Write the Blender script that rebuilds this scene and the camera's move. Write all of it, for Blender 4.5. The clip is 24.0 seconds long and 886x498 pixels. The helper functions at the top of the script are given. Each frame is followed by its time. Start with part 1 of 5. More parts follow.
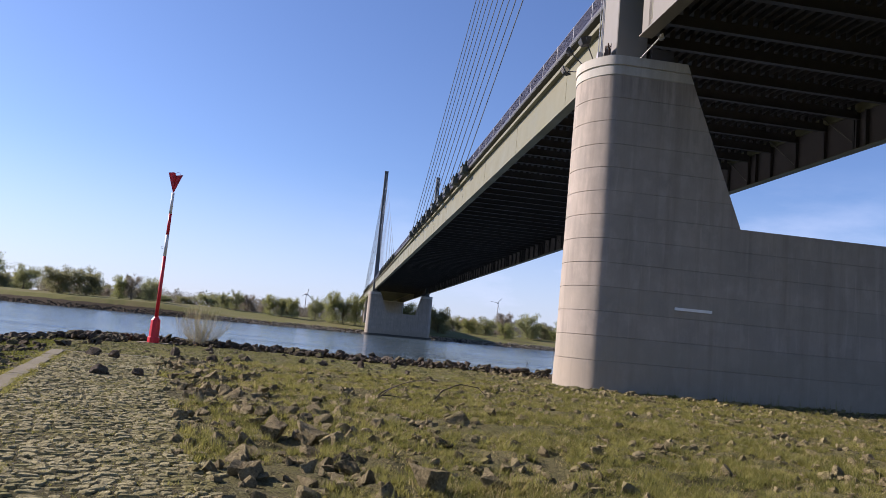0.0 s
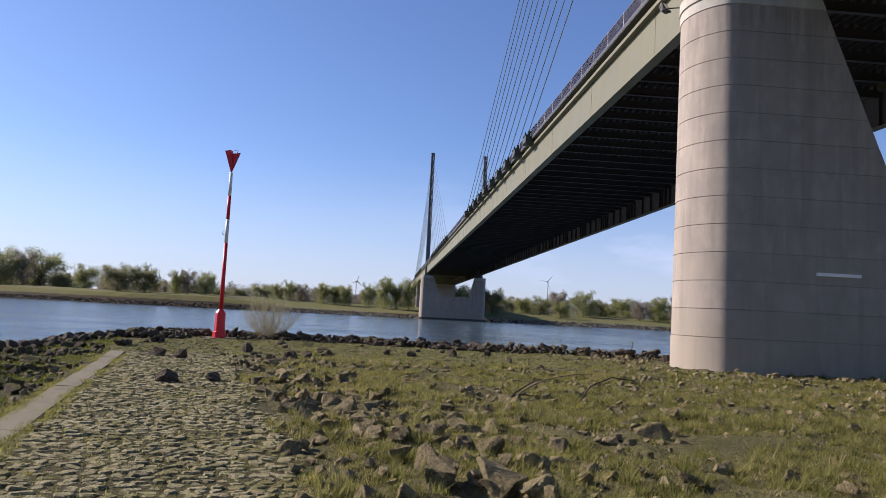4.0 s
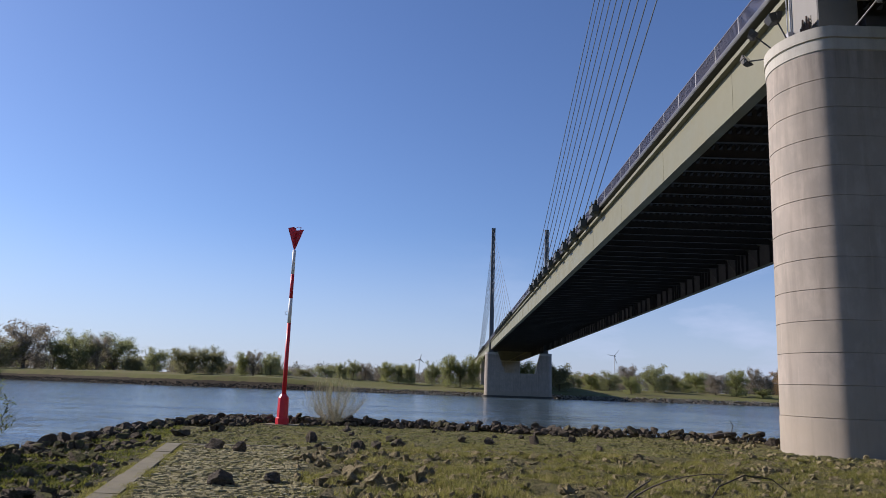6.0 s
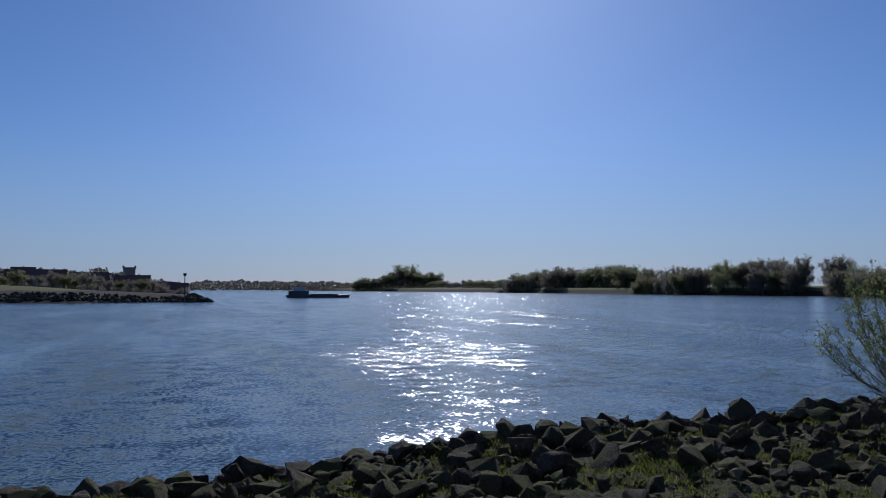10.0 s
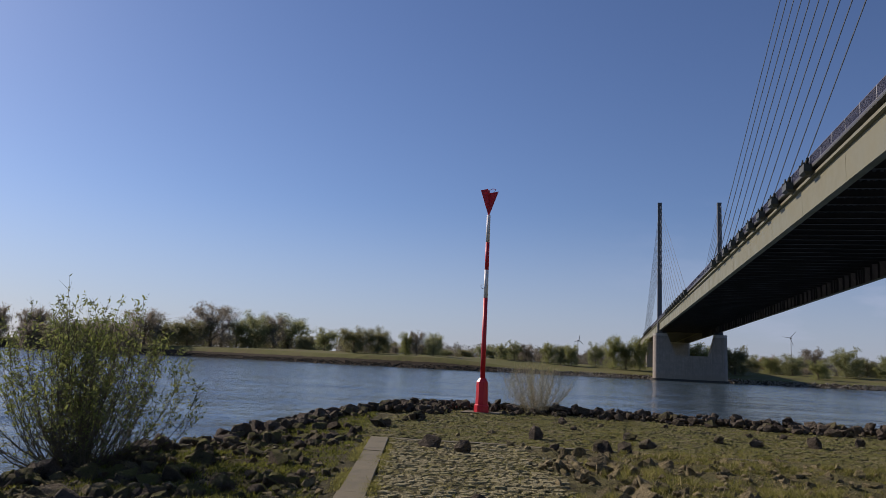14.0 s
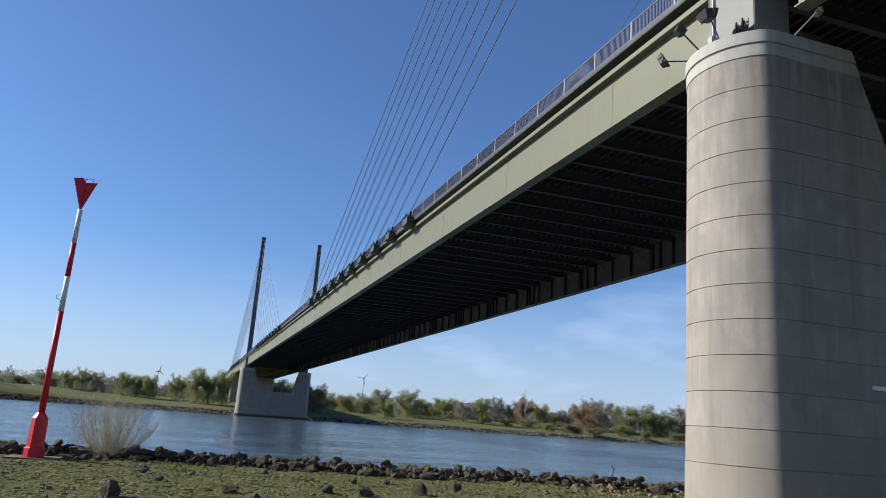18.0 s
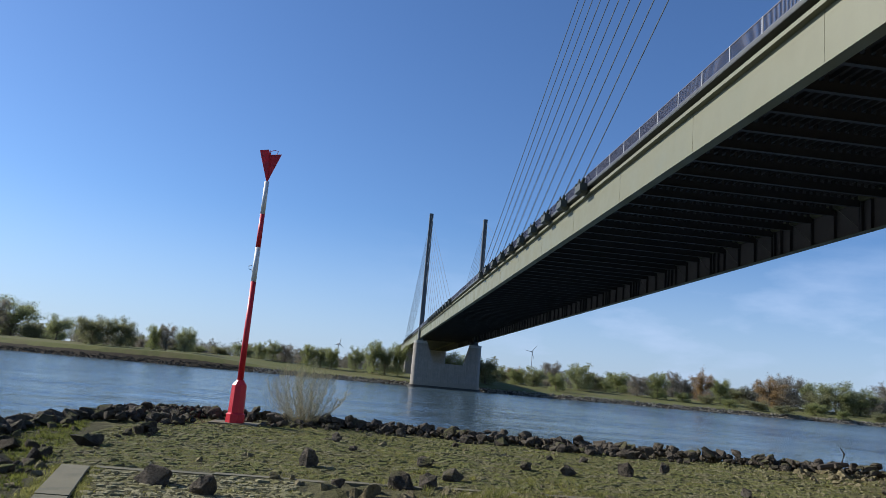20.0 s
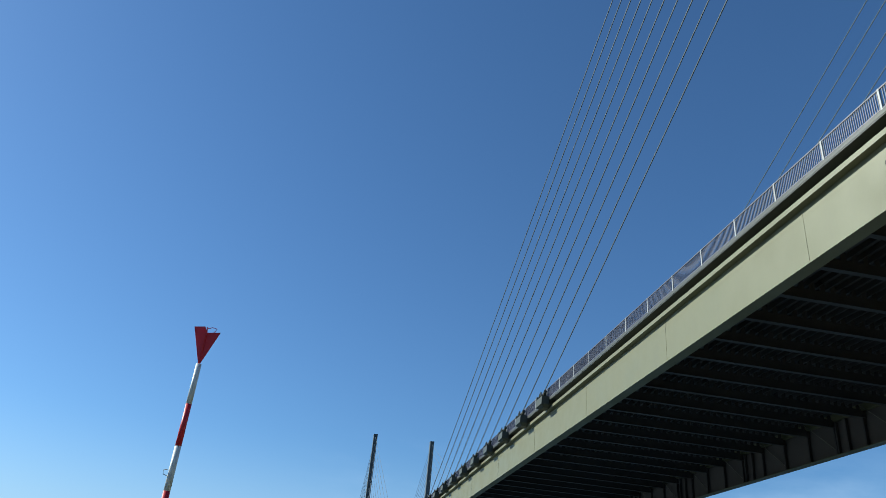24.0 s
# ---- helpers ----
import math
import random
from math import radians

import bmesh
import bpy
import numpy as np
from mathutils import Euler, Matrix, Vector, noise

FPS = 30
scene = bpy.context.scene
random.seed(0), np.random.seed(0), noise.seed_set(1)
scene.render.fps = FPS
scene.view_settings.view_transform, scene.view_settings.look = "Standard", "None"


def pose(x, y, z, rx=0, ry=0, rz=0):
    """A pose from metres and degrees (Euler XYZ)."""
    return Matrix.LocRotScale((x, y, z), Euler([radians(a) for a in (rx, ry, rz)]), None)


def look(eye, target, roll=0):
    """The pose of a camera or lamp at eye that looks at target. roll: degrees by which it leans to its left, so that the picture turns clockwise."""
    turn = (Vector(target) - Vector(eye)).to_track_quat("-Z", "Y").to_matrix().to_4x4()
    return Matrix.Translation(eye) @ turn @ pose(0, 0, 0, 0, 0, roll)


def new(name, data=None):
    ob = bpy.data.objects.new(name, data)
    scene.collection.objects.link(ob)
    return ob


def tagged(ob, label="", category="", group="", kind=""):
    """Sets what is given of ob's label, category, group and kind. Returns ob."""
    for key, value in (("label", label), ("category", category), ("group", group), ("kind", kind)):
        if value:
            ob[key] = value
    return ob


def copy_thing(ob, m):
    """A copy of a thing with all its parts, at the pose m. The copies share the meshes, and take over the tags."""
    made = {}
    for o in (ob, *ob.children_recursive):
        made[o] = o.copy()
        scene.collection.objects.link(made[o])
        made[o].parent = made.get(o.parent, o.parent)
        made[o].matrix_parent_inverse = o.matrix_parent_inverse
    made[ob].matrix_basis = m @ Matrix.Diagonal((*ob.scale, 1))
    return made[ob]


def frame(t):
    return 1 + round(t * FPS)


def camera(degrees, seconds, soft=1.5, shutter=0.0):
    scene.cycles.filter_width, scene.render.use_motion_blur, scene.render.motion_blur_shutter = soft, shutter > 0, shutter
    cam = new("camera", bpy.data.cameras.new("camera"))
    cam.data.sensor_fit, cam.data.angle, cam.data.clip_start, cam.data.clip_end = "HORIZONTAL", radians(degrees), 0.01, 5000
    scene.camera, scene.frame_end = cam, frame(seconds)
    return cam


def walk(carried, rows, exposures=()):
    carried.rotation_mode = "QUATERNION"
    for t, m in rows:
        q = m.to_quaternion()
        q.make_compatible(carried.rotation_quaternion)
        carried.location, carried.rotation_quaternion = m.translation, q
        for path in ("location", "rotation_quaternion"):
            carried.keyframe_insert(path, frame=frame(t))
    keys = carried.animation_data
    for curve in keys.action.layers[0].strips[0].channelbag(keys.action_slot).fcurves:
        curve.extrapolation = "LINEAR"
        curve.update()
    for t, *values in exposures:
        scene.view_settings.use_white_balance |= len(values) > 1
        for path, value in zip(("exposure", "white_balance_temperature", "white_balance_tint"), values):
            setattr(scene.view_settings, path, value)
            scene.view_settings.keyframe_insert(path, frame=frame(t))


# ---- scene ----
cam = camera(62.0, 24.0, soft=0.85)
PATH = [
    (0, (-12.786, -34.552, 1.88), (-12.526, -32.582, 2.108), 5.3),
    (0.5, (-12.966, -34.058, 1.899), (-12.706, -32.086, 2.108), 5.9),
    (1, (-13.208, -33.446, 1.914), (-13.067, -31.461, 2.111), 2.6),
    (1.5, (-13.426, -32.909, 1.873), (-13.32, -30.923, 2.079), 6.0),
    (3.5, (-14.158, -30.638, 1.769), (-14.039, -28.648, 1.935), 1.2),
    (4, (-14.258, -30.072, 1.764), (-14.118, -28.084, 1.936), 2.9),
    (4.5, (-14.268, -29.592, 1.887), (-14.029, -27.617, 2.101), 2.5),
    (5, (-14.368, -29.235, 1.947), (-14.538, -27.258, 2.198), 1.5),
    (5.5, (-14.522, -28.532, 1.922), (-14.675, -26.564, 2.247), 2.9),
    (6, (-14.64, -27.968, 1.919), (-14.674, -26.003, 2.288), 2.0),
    (6.5, (-14.808, -27.935, 2.06), (-15.293, -26.028, 2.419), 2.9),
    (7, (-15.056, -27.643, 2.088), (-15.743, -25.777, 2.307), 3.8),
    (7.5, (-15.285, -27.115, 2.042), (-16.39, -25.457, 2.211), 2.9),
    (8, (-15.413, -26.849, 2.033), (-16.815, -25.432, 2.193), 2.5),
    (8.5, (-15.551, -26.689, 2.055), (-17.11, -25.447, 2.224), 2.1),
    (9, (-15.642, -26.584, 2.026), (-17.37, -25.588, 2.178), 0.6),
    (11.5, (-15.98, -25.56, 2.05), (-17.885, -24.96, 2.152), 0.2),
    (12, (-16.057, -25.328, 2.044), (-17.858, -24.479, 2.23), 1.3),
    (12.5, (-16.419, -24.92, 1.967), (-18.101, -23.857, 2.169), 1.1),
    (13, (-16.719, -24.361, 1.894), (-18.28, -23.129, 2.104), 0.4),
    (13.5, (-17.159, -23.89, 1.932), (-18.256, -22.233, 2.156), 1.9),
    (14, (-17.275, -23.494, 1.95), (-17.72, -21.568, 2.252), 2.7),
    (14.5, (-17.294, -23.085, 2.031), (-17.248, -21.14, 2.492), 3.7),
    (15, (-17.39, -22.707, 2.068), (-16.986, -20.842, 2.666), 4.8),
    (15.5, (-17.547, -22.356, 2.105), (-16.97, -20.55, 2.74), 5.8),
    (16, (-17.565, -21.934, 2.054), (-16.962, -20.129, 2.671), 4.9),
    (16.5, (-17.696, -21.588, 2.055), (-17.141, -19.762, 2.653), 5.4),
    (17, (-17.787, -21.167, 2.056), (-17.155, -19.364, 2.647), 5.4),
    (17.5, (-17.837, -20.708, 2.026), (-17.171, -18.89, 2.527), 4.4),
    (18, (-17.923, -20.376, 2.01), (-17.329, -18.521, 2.465), 4.2),
    (18.5, (-18.082, -19.834, 2.044), (-17.617, -17.935, 2.467), 4.6),
    (19, (-18.079, -19.427, 1.981), (-17.849, -17.474, 2.344), 5.4),
    (19.5, (-18.156, -19.004, 1.948), (-17.989, -17.04, 2.291), 5.2),
    (21.5, (-18.285, -17.028, 1.869), (-18.095, -15.076, 2.262), 4.5),
    (22, (-18.266, -16.445, 1.848), (-18.046, -14.487, 2.189), 5.6),
    (22.5, (-18.209, -16.028, 1.888), (-17.695, -14.161, 2.39), 5.0),
    (23, (-18.186, -15.663, 1.935), (-17.87, -13.89, 2.804), 1.2),
    (23.5, (-18.344, -15.12, 1.911), (-18.062, -13.359, 2.817), 5.6),
    (24, (-18.516, -14.592, 1.966), (-18.279, -12.834, 2.888), 5.7),
]
EXPOSURES = [(0, 0.75, 6750, 24), (4, 0.6, 6700, 23), (5, 0.47, 6550, 21), (6, 0.34, 6550, 20), (7, -0.04, 6200, 19), (8, -0.5, 5650, 16), (9, -0.74, 5500, 15), (12, -0.68, 5600, 16), (13, -0.66, 5800, 16),
             (14, -0.1, 6950, 22), (15, 0.36, 6550, 16), (17, 0.52, 6450, 13), (19, 0.38, 6050, 10), (22, 0.4, 6200, 10), (23, 0.42, 6000, 0), (24, 0.42, 6050, -4)]
walk(cam, [(t, look(eye, target, roll)) for t, eye, target, roll in PATH], EXPOSURES)

# ---- world, sun, exposure ----
SUN_AZ, SUN_EL = radians(67), radians(31)          # left of +y, above the horizon
SUN_DIR = Vector((-math.sin(SUN_AZ) * math.cos(SUN_EL), math.cos(SUN_AZ) * math.cos(SUN_EL), math.sin(SUN_EL)))
world = bpy.data.worlds.new("sky")
scene.world = world
world.use_nodes = True
wn, wl = world.node_tree.nodes, world.node_tree.links
wn.clear()
sky = wn.new("ShaderNodeTexSky")
sky.sky_type, sky.sun_disc = "NISHITA", False
sky.sun_elevation, sky.sun_rotation = SUN_EL, -SUN_AZ
sky.altitude, sky.air_density, sky.dust_density, sky.ozone_density = 20, 1.0, 0.42, 3.5
tc = wn.new("ShaderNodeTexCoord")
sep = wn.new("ShaderNodeSeparateXYZ")
wl.new(tc.outputs["Generated"], sep.inputs[0])
mp = wn.new("ShaderNodeMapping")
mp.inputs["Scale"].default_value = (3.2, 3.2, 10.0)
wl.new(tc.outputs["Generated"], mp.inputs[0])
cn = wn.new("ShaderNodeTexNoise")
cn.inputs["Scale"].default_value, cn.inputs["Detail"].default_value, cn.inputs["Roughness"].default_value = 1.9, 7.0, 0.55
wl.new(mp.outputs[0], cn.inputs["Vector"])
cr = wn.new("ShaderNodeMapRange")
cr.inputs["From Min"].default_value, cr.inputs["From Max"].default_value = 0.47, 0.70
wl.new(cn.outputs["Fac"], cr.inputs["Value"])
lo = wn.new("ShaderNodeMapRange")                      # thin clouds stay low over the land
lo.inputs["From Min"].default_value, lo.inputs["From Max"].default_value = 0.24, 0.10
wl.new(sep.outputs["Z"], lo.inputs["Value"])
ea = wn.new("ShaderNodeMapRange")                      # and drift in the east
ea.inputs["From Min"].default_value, ea.inputs["From Max"].default_value = -0.05, 0.25
wl.new(sep.outputs["X"], ea.inputs["Value"])


def wmath(op, a, b):
    n = wn.new("ShaderNodeMath")
    n.operation = op
    for i, v in enumerate((a, b)):
        if isinstance(v, (int, float)):
            n.inputs[i].default_value = v
        else:
            wl.new(v, n.inputs[i])
    return n.outputs[0]


cloud = wmath("MULTIPLY", wmath("MULTIPLY", cr.outputs[0], lo.outputs[0]), wmath("MULTIPLY", ea.outputs[0], 0.5))
mixc = wn.new("ShaderNodeMix")
mixc.data_type = "RGBA"
mixc.inputs["B"].default_value = (7.5, 7.6, 8.2, 1)
wl.new(cloud, mixc.inputs["Factor"])
wl.new(sky.outputs[0], mixc.inputs["A"])
bg = wn.new("ShaderNodeBackground")
bg.inputs["Strength"].default_value = 0.08
deep = wn.new("ShaderNodeMix")
deep.data_type, deep.blend_type = "RGBA", "MULTIPLY"
deep.inputs["Factor"].default_value = 1.0
deep.inputs["B"].default_value = (0.81, 0.97, 1.20, 1)
hz = wn.new("ShaderNodeMapRange")                      # pale spring haze low over the horizon
hz.interpolation_type = "SMOOTHSTEP"
hz.inputs["From Min"].default_value, hz.inputs["From Max"].default_value = 0.22, 0.0
hz.inputs["To Max"].default_value = 0.55
wl.new(sep.outputs["Z"], hz.inputs["Value"])
haze = wn.new("ShaderNodeMix")
haze.data_type = "RGBA"
haze.inputs["B"].default_value = (6.1, 6.1, 6.6, 1)
wl.new(hz.outputs[0], haze.inputs["Factor"])
wl.new(mixc.outputs["Result"], haze.inputs["A"])
wl.new(haze.outputs["Result"], deep.inputs["A"])
wl.new(deep.outputs["Result"], bg.inputs["Color"])
wo = wn.new("ShaderNodeOutputWorld")
wl.new(bg.outputs[0], wo.inputs["Surface"])

sun = new("sun", bpy.data.lights.new("sun", "SUN"))
sun.data.energy, sun.data.angle, sun.data.color = 5.0, radians(0.53), (1.0, 0.93, 0.82)
sun.matrix_world = look(SUN_DIR * 50, (0, 0, 0))


# ---- materials ----
class Nodes:
    """A small builder for node materials in world metres."""

    def __init__(self, name):
        self.m = bpy.data.materials.new(name)
        self.m.use_nodes = True
        self.t = self.m.node_tree
        self.b = self.t.nodes["Principled BSDF"]
        self.geo = self.add("ShaderNodeNewGeometry")
        self.info = self.add("ShaderNodeObjectInfo")

    def add(self, kind):
        return self.t.nodes.new(kind)

    def link(self, a, b):
        self.t.links.new(a, b)

    def coords(self, sx=1.0, sy=1.0, sz=1.0, own=False):
        n = self.add("ShaderNodeMapping")
        n.inputs["Scale"].default_value = (sx, sy, sz)
        if own:
            self.link(self.add("ShaderNodeTexCoord").outputs["Object"], n.inputs[0])
        else:
            self.link(self.geo.outputs["Position"], n.inputs[0])
        return n.outputs[0]

    def noise(self, scale, detail=4.0, rough=0.55, vec=None, dist=0.0):
        n = self.add("ShaderNodeTexNoise")
        n.inputs["Scale"].default_value, n.inputs["Detail"].default_value = scale, detail
        n.inputs["Roughness"].default_value, n.inputs["Distortion"].default_value = rough, dist
        self.link(vec or self.geo.outputs["Position"], n.inputs["Vector"])
        return n.outputs["Fac"]

    def span(self, v, a, b, c=0.0, d=1.0):
        n = self.add("ShaderNodeMapRange")
        for key, val in (("From Min", a), ("From Max", b), ("To Min", c), ("To Max", d)):
            n.inputs[key].default_value = val
        self.link(v, n.inputs["Value"])
        return n.outputs[0]

    def math(self, op, a, b=0.0):
        n = self.add("ShaderNodeMath")
        n.operation = op
        for i, v in enumerate((a, b)):
            if isinstance(v, (int, float)):
                n.inputs[i].default_value = v
            else:
                self.link(v, n.inputs[i])
        return n.outputs[0]

    def mix(self, f, a, b, blend="MIX"):
        n = self.add("ShaderNodeMix")
        n.data_type, n.blend_type = "RGBA", blend
        for key, v in (("Factor", f), ("A", a), ("B", b)):
            if isinstance(v, (int, float)):
                n.inputs[key].default_value = v
            elif isinstance(v, tuple):
                n.inputs[key].default_value = (*v[:3], 1.0)
            else:
                self.link(v, n.inputs[key])
        return n.outputs["Result"]

    def done(self, colour, rough=0.8, bump=None, strength=0.3, dist=0.02, metal=0.0, spec=None):
        if isinstance(colour, tuple):
            self.b.inputs["Base Color"].default_value = (*colour[:3], 1)
        else:
            self.link(colour, self.b.inputs["Base Color"])
        if isinstance(rough, (int, float)):
            self.b.inputs["Roughness"].default_value = rough
        else:
            self.link(rough, self.b.inputs["Roughness"])
        self.b.inputs["Metallic"].default_value = metal
        if spec is not None:
            self.b.inputs["Specular IOR Level"].default_value = spec
        if bump is not None:
            n = self.add("ShaderNodeBump")
            n.inputs["Strength"].default_value, n.inputs["Distance"].default_value = strength, dist
            self.link(bump, n.inputs["Height"])
            self.link(n.outputs[0], self.b.inputs["Normal"])
        return self.m


def concrete(name, base, dark, stain=0.6, low=None, spec=None):
    k = Nodes(name)
    streak = k.noise(1.0, 5, 0.6, k.coords(2.2, 2.2, 0.13))
    blot = k.noise(0.55, 5, 0.6)
    grain = k.noise(38, 3, 0.6)
    c = k.mix(k.span(blot, 0.32, 0.68), base, tuple(v * f for v, f in zip(base, (0.74, 0.77, 0.8))))
    patch = k.noise(1.7, 5, 0.65, k.coords(1.0, 1.0, 0.55))
    c = k.mix(k.span(patch, 0.5, 0.66, 0, 0.5), c, tuple(v * 1.2 for v in base))
    lime = k.noise(1.0, 4, 0.6, k.coords(3.5, 3.5, 0.3))
    c = k.mix(k.span(lime, 0.58, 0.72, 0, 0.45), c, tuple(min(0.6, v * 1.35) for v in base))
    c = k.mix(k.math("MULTIPLY", k.span(streak, 0.5, 0.78), stain), c, dark)
    if low:
        sp = k.add("ShaderNodeSeparateXYZ")
        k.link(k.geo.outputs["Position"], sp.inputs[0])
        h = k.math("ADD", sp.outputs["Z"], k.span(k.noise(0.8, 4), 0, 1, -0.5, 0.5))
        c = k.mix(k.span(h, 2.6, 1.0, 0.0, 0.4), c, low)
        drip = k.noise(1.0, 5, 0.65, k.coords(3.2, 3.2, 0.22))       # water stains run down from under the cap
        wet = k.math("MULTIPLY", k.span(k.math("ADD", sp.outputs["Z"], k.span(drip, 0.3, 0.7, -1.1, 1.1)), 13.6, 15.2), k.span(drip, 0.42, 0.62))
        c = k.mix(k.math("MULTIPLY", wet, 0.55), c, dark)
    c = k.mix(k.math("MULTIPLY", k.info.outputs["Random"], 0.3), c, tuple(v * f for v, f in zip(base, (0.72, 0.76, 0.72))))
    c = k.mix(k.span(grain, 0.3, 0.8, 0.0, 0.25), c, tuple(v * 1.25 for v in base))
    return k.done(c, 0.88, k.math("ADD", grain, k.math("MULTIPLY", blot, 2.0)), 0.35, 0.012, spec=spec)


def paint(name, base, rough=0.5, wear=0.35, dirt=(0.12, 0.11, 0.08), metal=0.0):
    k = Nodes(name)
    run = k.noise(1.0, 5, 0.6, k.coords(1.3, 1.3, 0.16))
    big = k.noise(0.3, 4, 0.5)
    fine = k.noise(24, 3, 0.6)
    c = k.mix(k.span(big, 0.35, 0.68), base, tuple(v * 0.86 for v in base))
    c = k.mix(k.math("MULTIPLY", k.span(run, 0.52, 0.82), wear), c, dirt)
    c = k.mix(k.span(fine, 0.45, 0.8, 0, 0.12), c, tuple(min(1, v * 1.35) for v in base))
    return k.done(c, k.span(big, 0.3, 0.7, rough - 0.08, rough + 0.12), fine, 0.08, 0.004, metal)


PIER = concrete("pier_concrete", (0.318, 0.278, 0.234), (0.13, 0.11, 0.09), 0.55, (0.30, 0.25, 0.175))
CAPC = concrete("cap_concrete", (0.43, 0.41, 0.36), (0.2, 0.18, 0.15), 0.5)
SLAB = concrete("strip_concrete", (0.135, 0.117, 0.066), (0.055, 0.056, 0.026), 1.0)
GREEN = paint("girder_paint", (0.152, 0.15, 0.086), 0.5, 0.3)
# the girders' paint under the deck, with the shade there put into its colour
UNDER_SHADE = paint("underside_paint", (0.06, 0.058, 0.06), 0.6, 0.5, (0.05, 0.045, 0.04))
# inner web colour, darkened to hold the shade below the deck
INNER_SHADE = paint("web_paint", (0.09, 0.082, 0.08), 0.6, 0.5, (0.08, 0.07, 0.06))
PYLON = paint("pylon_paint", (0.185, 0.18, 0.158), 0.5, 0.18)
# darker copy of the pylon paint, standing in for the far masts' unlit side
PYLON_SHADE = paint("pylon_paint_dark", (0.085, 0.095, 0.10), 0.5, 0.18)
RUST = paint("rust", (0.075, 0.04, 0.026), 0.8, 0.5)
EDGE = paint("edge_paint", (0.05, 0.055, 0.05), 0.5, 0.3)
GREY = paint("land_girder_paint", (0.172, 0.163, 0.138), 0.5, 0.3)
ANCHOR = paint("anchor_paint", (0.045, 0.05, 0.036), 0.5, 0.3)
RAILM = paint("rail_paint", (0.085, 0.085, 0.12), 0.45, 0.2)
POSTM = paint("post_paint", (0.34, 0.34, 0.35), 0.45, 0.2)
STEEL = paint("zinc_steel", (0.42, 0.43, 0.42), 0.4, 0.25, metal=0.6)
LAMPB = paint("lamp_housing", (0.05, 0.05, 0.05), 0.5, 0.3)
CABLE = paint("cable_grey", (0.13, 0.16, 0.19), 0.45, 0.1)
RED = paint("beacon_red", (0.62, 0.016, 0.03), 0.42, 0.18, (0.25, 0.03, 0.03))
WHITE = paint("beacon_white", (0.74, 0.74, 0.72), 0.45, 0.2, (0.4, 0.38, 0.33))
GAUGE = paint("gauge_white", (0.8, 0.8, 0.78), 0.5, 0.12)
ROOF = paint("roof_tile", (0.16, 0.08, 0.06), 0.8, 0.4)
BRICKW = paint("house_wall", (0.32, 0.26, 0.21), 0.8, 0.3)
HULL = paint("hull_paint", (0.05, 0.055, 0.065), 0.4, 0.4)
CABIN = paint("cabin_paint", (0.45, 0.46, 0.47), 0.4, 0.3)
GLASS = paint("dark_glass", (0.02, 0.025, 0.03), 0.12, 0.05)
ROADM = paint("road_asphalt", (0.06, 0.06, 0.06), 0.9, 0.2)


def rock_material(name, a, b, moss, grown=0.48):
    """Broken stone: grainy, pitted, lichen-spotted, with moss on the upper faces."""
    k = Nodes(name)
    f = k.noise(7, 6, 0.7)
    g = k.noise(1.3, 3, 0.5)
    h = k.noise(34, 4, 0.75)
    c = k.mix(k.info.outputs["Random"], a, b)
    isl = k.geo.outputs["Random Per Island"]
    c = k.mix(k.math("MULTIPLY", isl, 0.7), c, tuple(v * 1.35 for v in b))
    c = k.mix(k.span(f, 0.48, 0.66, 0, 0.6), c, tuple(v * 0.4 for v in a))
    c = k.mix(k.span(h, 0.5, 0.66, 0, 0.6), c, tuple(v * 1.7 for v in b))
    c = k.mix(k.span(h, 0.44, 0.32, 0, 0.6), c, tuple(v * 0.35 for v in a))
    up = k.add("ShaderNodeSeparateXYZ")
    k.link(k.geo.outputs["Normal"], up.inputs[0])
    patch = k.math("ADD", g, k.span(h, 0.3, 0.7, -0.07, 0.07))
    top = k.math("MULTIPLY", k.span(up.outputs["Z"], 0.25, 0.85), k.span(patch, grown, grown + 0.12))
    c = k.mix(k.math("MULTIPLY", top, 0.85), c, k.mix(h, tuple(v * 0.6 for v in moss), tuple(v * 1.4 for v in moss)))
    return k.done(c, 0.92, k.math("ADD", f, k.math("MULTIPLY", h, 0.45)), 1.0, 0.09, spec=0.12)


ROCK = rock_material("basalt", (0.03, 0.025, 0.02), (0.1, 0.084, 0.064), (0.09, 0.09, 0.03), 0.5)
MOSSY = rock_material("mossy_stone", (0.032, 0.026, 0.018), (0.11, 0.09, 0.062), (0.105, 0.11, 0.028), 0.40)
FIELD = rock_material("field_stone", (0.06, 0.049, 0.027), (0.222, 0.186, 0.106), (0.15, 0.14, 0.042), 0.54)
RUBBLE = rock_material("pale_rubble", (0.13, 0.12, 0.1), (0.24, 0.22, 0.18), (0.14, 0.14, 0.07))
SETT = rock_material("sett_stone", (0.168, 0.151, 0.08), (0.29, 0.264, 0.15), (0.165, 0.155, 0.055), 0.5)
SETT_M = rock_material("mossy_sett", (0.115, 0.104, 0.056), (0.2, 0.18, 0.1), (0.13, 0.14, 0.035), 0.38)


